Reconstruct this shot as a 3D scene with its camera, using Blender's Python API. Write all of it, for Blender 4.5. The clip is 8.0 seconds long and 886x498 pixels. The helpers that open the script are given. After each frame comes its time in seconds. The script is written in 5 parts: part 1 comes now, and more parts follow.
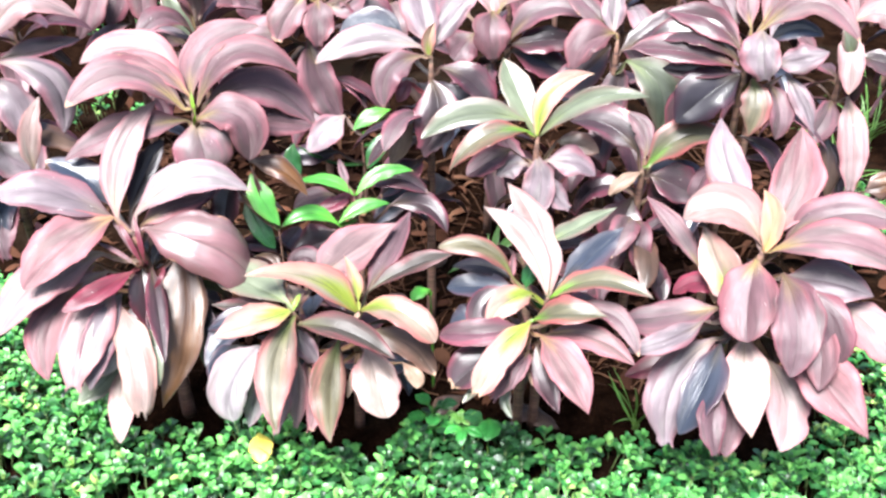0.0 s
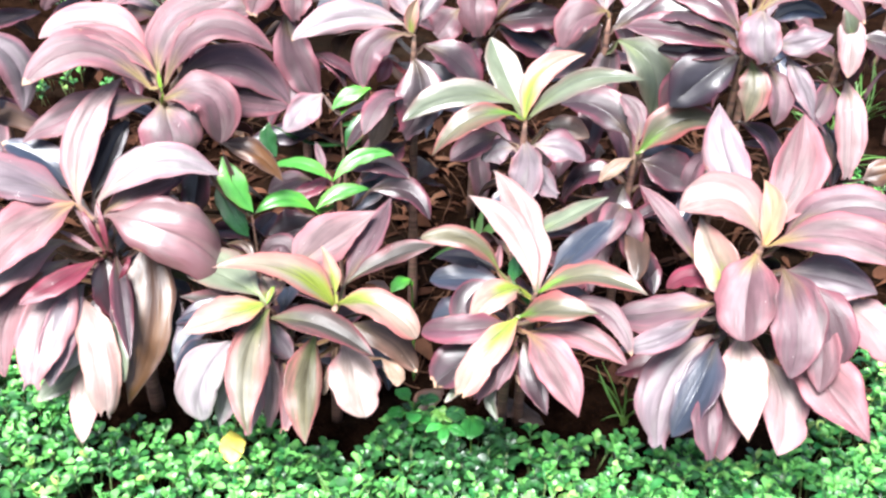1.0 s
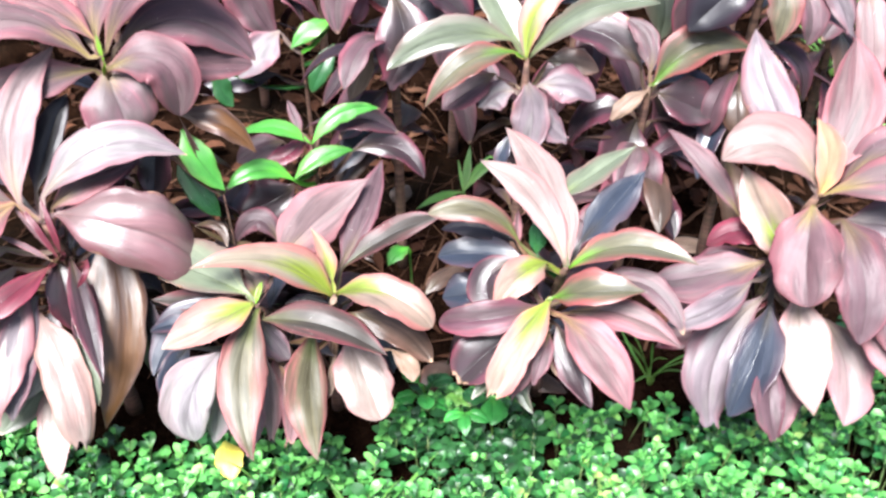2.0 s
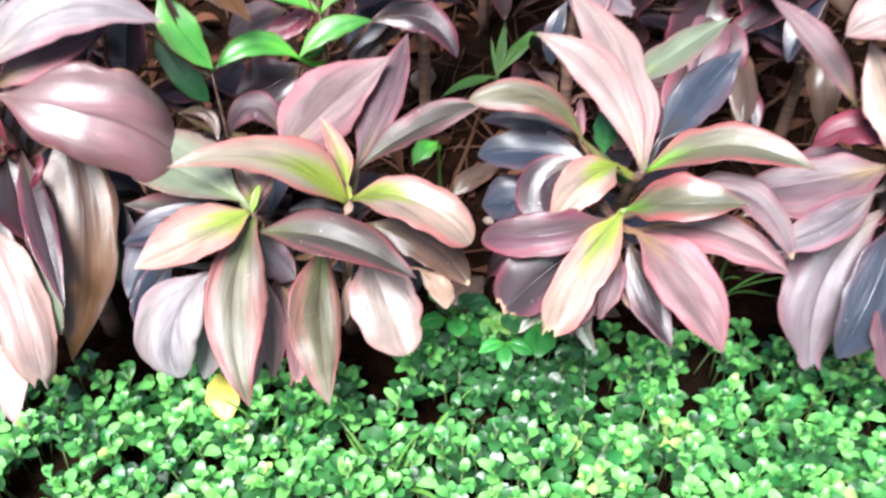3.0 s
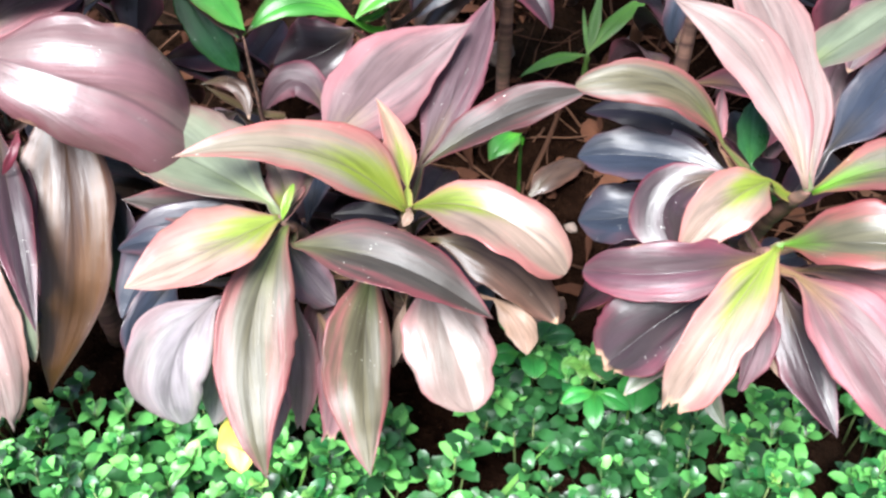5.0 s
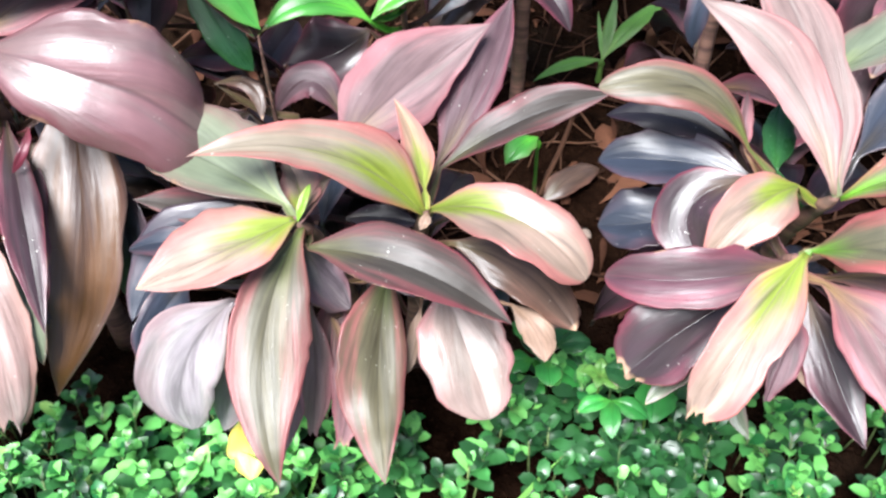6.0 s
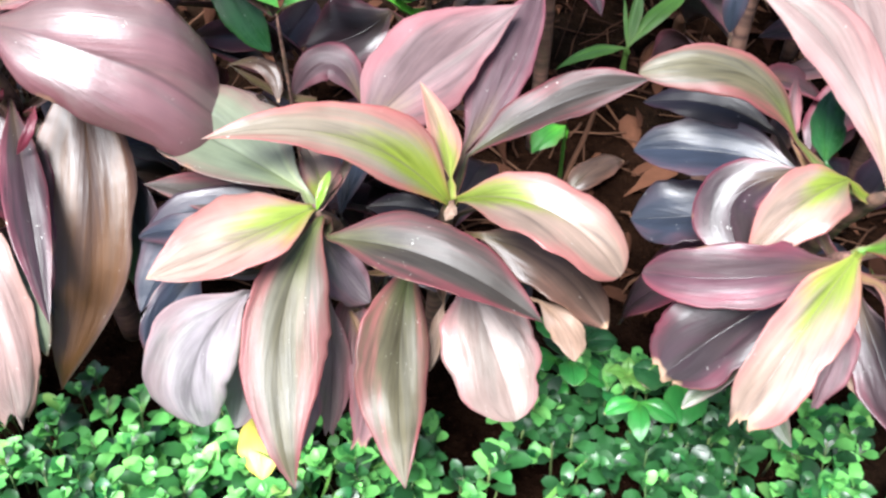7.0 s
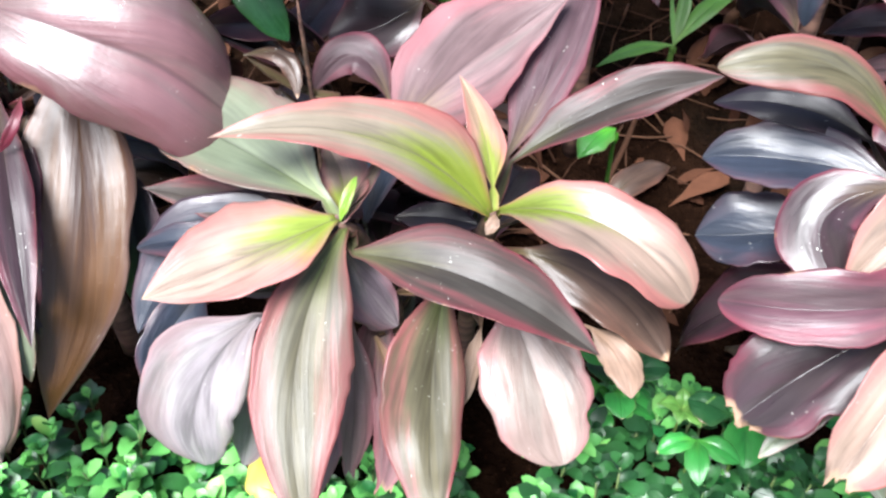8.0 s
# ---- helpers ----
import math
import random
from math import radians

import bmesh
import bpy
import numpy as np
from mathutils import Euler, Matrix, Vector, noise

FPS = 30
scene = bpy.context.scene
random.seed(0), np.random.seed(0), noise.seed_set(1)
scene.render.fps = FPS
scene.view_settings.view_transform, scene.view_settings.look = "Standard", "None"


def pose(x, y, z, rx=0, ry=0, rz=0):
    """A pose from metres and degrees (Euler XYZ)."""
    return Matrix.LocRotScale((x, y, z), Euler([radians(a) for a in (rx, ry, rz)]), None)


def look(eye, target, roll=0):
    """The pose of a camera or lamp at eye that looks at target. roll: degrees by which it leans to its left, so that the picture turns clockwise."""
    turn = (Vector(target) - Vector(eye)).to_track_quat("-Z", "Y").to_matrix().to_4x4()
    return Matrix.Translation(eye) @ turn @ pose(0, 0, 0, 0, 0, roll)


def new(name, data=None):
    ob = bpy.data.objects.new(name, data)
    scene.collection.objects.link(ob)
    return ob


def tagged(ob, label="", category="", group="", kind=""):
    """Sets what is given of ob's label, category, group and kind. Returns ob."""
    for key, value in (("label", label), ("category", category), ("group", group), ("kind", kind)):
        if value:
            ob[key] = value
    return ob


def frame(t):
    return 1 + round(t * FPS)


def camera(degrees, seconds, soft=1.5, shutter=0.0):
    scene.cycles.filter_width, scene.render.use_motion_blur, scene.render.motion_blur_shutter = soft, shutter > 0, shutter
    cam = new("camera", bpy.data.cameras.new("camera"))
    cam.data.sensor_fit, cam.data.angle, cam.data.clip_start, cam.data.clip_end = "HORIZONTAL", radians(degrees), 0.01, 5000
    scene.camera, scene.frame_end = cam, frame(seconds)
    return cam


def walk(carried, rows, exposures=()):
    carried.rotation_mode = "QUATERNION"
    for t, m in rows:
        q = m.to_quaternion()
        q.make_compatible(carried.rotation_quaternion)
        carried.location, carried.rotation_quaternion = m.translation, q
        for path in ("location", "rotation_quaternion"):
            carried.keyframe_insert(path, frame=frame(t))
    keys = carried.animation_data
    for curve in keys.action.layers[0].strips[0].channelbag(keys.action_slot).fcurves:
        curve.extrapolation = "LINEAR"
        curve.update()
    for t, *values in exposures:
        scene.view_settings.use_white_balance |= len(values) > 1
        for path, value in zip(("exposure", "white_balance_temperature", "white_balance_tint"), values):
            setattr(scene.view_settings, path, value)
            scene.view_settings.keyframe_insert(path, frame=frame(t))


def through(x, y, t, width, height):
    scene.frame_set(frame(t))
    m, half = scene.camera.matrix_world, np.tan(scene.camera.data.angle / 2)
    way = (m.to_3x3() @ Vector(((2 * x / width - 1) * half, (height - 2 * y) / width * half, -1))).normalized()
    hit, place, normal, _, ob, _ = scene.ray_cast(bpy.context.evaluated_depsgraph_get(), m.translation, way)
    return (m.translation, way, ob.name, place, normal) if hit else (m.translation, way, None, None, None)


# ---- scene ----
cam = camera(48.3, 8.0, soft=2.6, shutter=0.5)
PATH = [
    (0, (0.103, 0.027, 1.287), (0.023, 1.753, 0.280), 0.6),
    (0.5, (0.118, 0.059, 1.268), (0.045, 1.773, 0.240), 0.5),
    (1, (0.094, 0.117, 1.266), (0.057, 1.818, 0.213), 1.7),
    (1.2, (0.086, 0.147, 1.271), (0.06, 1.835, 0.198), 2.2),
    (2.3, (-0.036, 0.435, 1.217), (0.081, 1.969, -0.061), -0.4),
    (2.5, (-0.043, 0.476, 1.178), (0.13, 1.988, -0.120), 1.8),
    (3, (-0.037, 0.576, 1.090), (0.028, 2.005, -0.307), 0.0),
    (3.5, (-0.017, 0.671, 0.995), (0.016, 2.072, -0.431), 0.3),
    (4, (-0.021, 0.731, 0.973), (0.003, 2.143, -0.443), 0.8),
    (4.1, (-0.023, 0.748, 0.971), (-0.019, 2.149, -0.456), 0.3),
    (4.5, (-0.044, 0.768, 0.954), (-0.047, 2.164, -0.479), 0.2),
    (4.7, (-0.052, 0.783, 0.947), (-0.077, 2.177, -0.487), -0.2),
    (6, (-0.074, 0.802, 0.926), (-0.111, 2.208, -0.496), 0.6),
    (6.5, (-0.08, 0.813, 0.911), (-0.125, 2.219, -0.511), 0.5),
    (7, (-0.092, 0.832, 0.895), (-0.138, 2.226, -0.539), 1.2),
    (7.5, (-0.106, 0.878, 0.856), (-0.173, 2.274, -0.575), 0.6),
    (8, (-0.114, 0.91, 0.831), (-0.187, 2.303, -0.602), 1.3),
]
EXPOSURE = [(0.0, 2.70, 6100, 11), (1.2, 2.66, 6100, 11), (3.0, 2.33, 6000, 10), (8.0, 2.25, 5980, 10)]
walk(cam, [(t, look(eye, target, roll)) for t, eye, target, roll in PATH], EXPOSURE)

# ---- light: bright open sky, thin cloud before the sun ----
SUN_UP, SUN_ROUND = radians(60), radians(203)
world = bpy.data.worlds.new("sky")
scene.world = world
world.use_nodes = True
wn = world.node_tree
sky = wn.nodes.new("ShaderNodeTexSky")
sky.sky_type = "NISHITA"
sky.sun_disc = False
sky.sun_elevation, sky.sun_rotation = SUN_UP, SUN_ROUND
sky.dust_density, sky.ozone_density = 4.0, 1.0
wn.links.new(sky.outputs[0], wn.nodes["Background"].inputs["Color"])
wn.nodes["Background"].inputs["Strength"].default_value = 0.056
sun = new("sun", bpy.data.lights.new("sun", "SUN"))
sun.data.energy, sun.data.angle, sun.data.color = 3.5, radians(26), (1.0, 0.97, 0.93)
# the sky's sun_rotation turns clockwise from +Y
to_sun = Vector((math.sin(SUN_ROUND) * math.cos(SUN_UP), math.cos(SUN_ROUND) * math.cos(SUN_UP), math.sin(SUN_UP)))
sun.matrix_world = look(to_sun * 20, (0, 0, 0))


# ---- materials ----
class Nodes:
    """Short hand for a node tree."""

    def __init__(self, name):
        self.mat = bpy.data.materials.new(name)
        self.mat.use_nodes = True
        self.tree = self.mat.node_tree
        self.bsdf = self.tree.nodes["Principled BSDF"]
        self.out = self.tree.nodes["Material Output"]

    def add(self, kind, **sockets):
        node = self.tree.nodes.new(kind)
        for key, value in sockets.items():
            self.put(node.inputs[key.replace("_", " ")], value)
        return node

    def put(self, socket, value):
        if isinstance(value, bpy.types.NodeSocket):
            self.tree.links.new(value, socket)
        else:
            socket.default_value = value

    def math(self, op, a, b=0.0, c=0.0, clamp=False):
        node = self.tree.nodes.new("ShaderNodeMath")
        node.operation, node.use_clamp = op, clamp
        for socket, value in zip(node.inputs, (a, b, c)):
            self.put(socket, value)
        return node.outputs[0]

    def ramp(self, value, low, high, smooth=True):
        node = self.tree.nodes.new("ShaderNodeMapRange")
        node.interpolation_type = "SMOOTHSTEP" if smooth else "LINEAR"
        self.put(node.inputs["Value"], value)
        node.inputs["From Min"].default_value, node.inputs["From Max"].default_value = low, high
        return node.outputs["Result"]

    def mix(self, factor, a, b, blend="MIX"):
        node = self.tree.nodes.new("ShaderNodeMix")
        node.data_type, node.blend_type = "RGBA", blend
        self.put(node.inputs["Factor"], factor)
        for socket, value in ((node.inputs[6], a), (node.inputs[7], b)):
            self.put(socket, (*value, 1.0) if isinstance(value, tuple) and len(value) == 3 else value)
        return node.outputs[2]

    def noise(self, vector, scale, detail=3.0, rough=0.5):
        node = self.tree.nodes.new("ShaderNodeTexNoise")
        self.tree.links.new(vector, node.inputs["Vector"])
        node.inputs["Scale"].default_value = scale
        node.inputs["Detail"].default_value = detail
        node.inputs["Roughness"].default_value = rough
        return node.outputs["Fac"]

    def bump(self, height, strength, distance):
        node = self.add("ShaderNodeBump", Height=height, Strength=strength, Distance=distance)
        self.tree.links.new(node.outputs[0], self.bsdf.inputs["Normal"])


def leaf_material(name, core, edge, heart, heart_reach=0.4, streak=0.4, rough=0.33, margin=0.7, through=0.1, rim=(0.20, 0.042, 0.066), shine=0.5, relief=0.2, blush=0.45, fade=0.38):
    """A blade: core colour, duller sides, the heart near the stalk, and a thin coloured rim; u runs across, v along."""
    rim = tuple(0.78 * v for v in rim)
    core, edge, heart, rim = (tuple(max(0.004, sum(c) / 3 + 1.14 * (v - sum(c) / 3)) for v in c) for c in (core, edge, heart, rim))
    n = Nodes(name)
    uv = n.add("ShaderNodeUVMap").outputs[0]
    parts = n.add("ShaderNodeSeparateXYZ", Vector=uv).outputs
    rnd = n.add("ShaderNodeObjectInfo").outputs["Random"]
    place = n.add("ShaderNodeTexCoord").outputs["Object"]
    across = n.math("ABSOLUTE", n.math("MULTIPLY_ADD", parts[0], 2.0, -1.0))
    half = n.math("MULTIPLY", n.math("GREATER_THAN", parts[0], 0.5), 31.0)

    def along(out, onward, length, turn):
        """Streaks that leave the midrib at a narrow angle and run to the margin, other ones on each half."""
        x = n.math("ADD", n.math("MULTIPLY", across, out), n.math("MULTIPLY_ADD", parts[1], -onward, half))
        return n.add("ShaderNodeCombineXYZ", X=x, Y=n.math("MULTIPLY", parts[1], length), Z=n.math("MULTIPLY", rnd, turn)).outputs[0]

    vein = n.noise(along(22.0, 15.0, 2.2, 70.0), 1.0, 3.0, 0.6)
    grain = n.noise(along(8.0, 5.5, 1.5, 40.0), 1.0, 4.0, 0.6)
    band_at = n.add("ShaderNodeCombineXYZ", X=n.math("MULTIPLY", parts[0], 3.4), Y=n.math("MULTIPLY", parts[1], 1.5), Z=n.math("MULTIPLY", rnd, 90.0)).outputs[0]
    band = n.noise(band_at, 1.0, 3.0, 0.55)
    spots = n.noise(place, 34.0, 4.0, 0.6)
    fine = n.noise(place, 190.0, 3.0, 0.6)
    sides = n.ramp(n.math("ADD", across, n.math("ADD", n.math("MULTIPLY", n.math("SUBTRACT", band, 0.5), 1.5), n.math("MULTIPLY", n.math("SUBTRACT", grain, 0.5), 0.9))), margin - 0.2, margin + 0.42)
    colour = n.mix(sides, core, edge)
    if fade and core[0] > core[1]:
        # the pigment fades to a greyish green in broad patches, more on some leaves than on others
        grey = sum(core) / 3
        pale = n.ramp(n.math("ADD", n.noise(along(1.6, 1.4, 1.3, 130.0), 1.0, 3.0, 0.6), n.math("MULTIPLY", n.math("SUBTRACT", rnd, 0.5), 0.16)), 0.46, 0.64)
        colour = n.mix(n.math("MULTIPLY", pale, fade), colour, (grey * 1.04, grey * 1.06, grey * 0.92))
    wedge = n.math("MULTIPLY_ADD", across, -0.8, n.math("ADD", n.math("MULTIPLY_ADD", n.math("SUBTRACT", band, 0.5), 1.3, 1.15), n.math("MULTIPLY", n.math("SUBTRACT", grain, 0.5), 0.9)))
    near = n.ramp(n.math("SUBTRACT", n.math("MULTIPLY", wedge, heart_reach), parts[1]), -0.05, 0.32)
    colour = n.mix(n.math("MULTIPLY", near, 0.85), colour, heart)
    lighter = n.math("MULTIPLY_ADD", n.math("SUBTRACT", grain, 0.5), streak * 1.15, 1.0)
    lighter = n.math("MULTIPLY", lighter, n.math("MULTIPLY_ADD", n.math("SUBTRACT", vein, 0.5), streak * 0.9, 1.0))
    lighter = n.math("MULTIPLY", lighter, n.math("MULTIPLY_ADD", n.math("SUBTRACT", band, 0.5), streak * 2.5, 1.0))
    lighter = n.math("MULTIPLY", lighter, n.math("MULTIPLY_ADD", n.math("SUBTRACT", spots, 0.5), 0.45, 1.0))
    lighter = n.math("MULTIPLY", lighter, n.math("MULTIPLY_ADD", rnd, 0.45, 0.78))
    # darker streaks of pigment
    stain = n.ramp(n.noise(along(3.2, 2.6, 1.6, 55.0), 1.0, 4.0, 0.6), 0.50, 0.70)
    lighter = n.math("MULTIPLY", lighter, n.math("MULTIPLY_ADD", stain, -0.65 * streak, 1.05))
    tone = n.add("ShaderNodeCombineXYZ", X=lighter, Y=lighter, Z=lighter).outputs[0]
    colour = n.mix(1.0, colour, tone, "MULTIPLY")
    rib = n.math("MULTIPLY", n.ramp(across, 0.05, 0.012), n.math("MULTIPLY_ADD", spots, 0.7, 0.2))
    colour = n.mix(rib, colour, tuple(c * 0.5 for c in core))
    wobble = n.math("MULTIPLY", n.math("SUBTRACT", spots, 0.5), 0.08)
    line = n.math("MULTIPLY", n.ramp(n.math("ADD", across, wobble), 0.935, 1.0), n.ramp(n.math("MULTIPLY_ADD", grain, 0.5, n.math("MULTIPLY", band, 0.5)), 0.40, 0.56))
    colour = n.mix(n.math("MULTIPLY", line, 0.36), colour, rim)
    flush = n.ramp(n.math("ADD", across, n.math("ADD", n.math("MULTIPLY", n.math("SUBTRACT", band, 0.5), 0.8), n.math("MULTIPLY", n.math("SUBTRACT", grain, 0.5), 0.5))), 0.40, 1.04)
    where = n.add("ShaderNodeCombineXYZ", X=n.math("MULTIPLY", parts[0], 1.6), Y=n.math("MULTIPLY", parts[1], 2.6), Z=n.math("MULTIPLY", rnd, 61.0)).outputs[0]
    flush = n.math("MULTIPLY", flush, n.math("MULTIPLY_ADD", n.ramp(n.noise(where, 1.0, 3.0, 0.55), 0.38, 0.60), 1.15, 0.2))
    colour = n.mix(n.math("MULTIPLY", flush, blush), colour, tuple(0.66 * a + 0.20 * b for a, b in zip(edge, rim)))
    # browned margin and tip, dust and scars
    scorch = n.math("MULTIPLY", n.ramp(n.math("ADD", across, n.math("MULTIPLY", n.math("SUBTRACT", spots, 0.5), 0.9)), 1.02, 1.14), n.ramp(rnd, 0.3, 0.7))
    colour = n.mix(n.math("MULTIPLY", scorch, 0.75), colour, (0.20, 0.115, 0.07))
    tip = n.math("MULTIPLY", n.ramp(n.math("ADD", parts[1], n.math("MULTIPLY", n.math("SUBTRACT", spots, 0.5), 0.12)), 0.955, 0.99), n.ramp(rnd, 0.7, 0.85))
    colour = n.mix(n.math("MULTIPLY", tip, 0.8), colour, (0.34, 0.22, 0.14))
    speck = n.math("MAXIMUM", n.ramp(n.noise(place, 420.0, 1.0, 0.4), 0.725, 0.77), n.ramp(n.noise(place, 190.0, 2.0, 0.5), 0.735, 0.76))
    colour = n.mix(n.math("MULTIPLY", speck, n.ramp(spots, 0.57, 0.71)), colour, (0.55, 0.55, 0.5))
    n.put(n.bsdf.inputs["Base Color"], colour)
    n.put(n.bsdf.inputs["Roughness"], n.math("ADD", n.math("MULTIPLY_ADD", vein, 0.16, -0.08), n.math("MULTIPLY_ADD", spots, 0.22, rough - 0.13)))
    n.bsdf.inputs["Specular IOR Level"].default_value = 0.72 * shine
    crease_at = n.add("ShaderNodeCombineXYZ", X=n.math("MULTIPLY", parts[0], 5.0), Y=n.math("MULTIPLY", parts[1], 2.0), Z=n.math("MULTIPLY", rnd, 17.0)).outputs[0]
    crease = n.noise(crease_at, 1.0, 2.0, 0.5)
    height = n.math("ADD", n.math("MULTIPLY_ADD", grain, 0.11, n.math("MULTIPLY", vein, 0.10)), n.math("ADD", n.math("MULTIPLY", crease, 0.62), n.math("MULTIPLY_ADD", spots, 0.22, n.math("MULTIPLY", fine, 0.05))))
    n.bump(height, relief * 1.25, 0.006)
    glow = n.add("ShaderNodeBsdfTranslucent", Color=n.mix(0.3, colour, rim))
    both = n.add("ShaderNodeMixShader", Fac=through)
    n.tree.links.new(n.bsdf.outputs[0], both.inputs[1])
    n.tree.links.new(glow.outputs[0], both.inputs[2])
    n.tree.links.new(both.outputs[0], n.out.inputs["Surface"])
    return n.mat


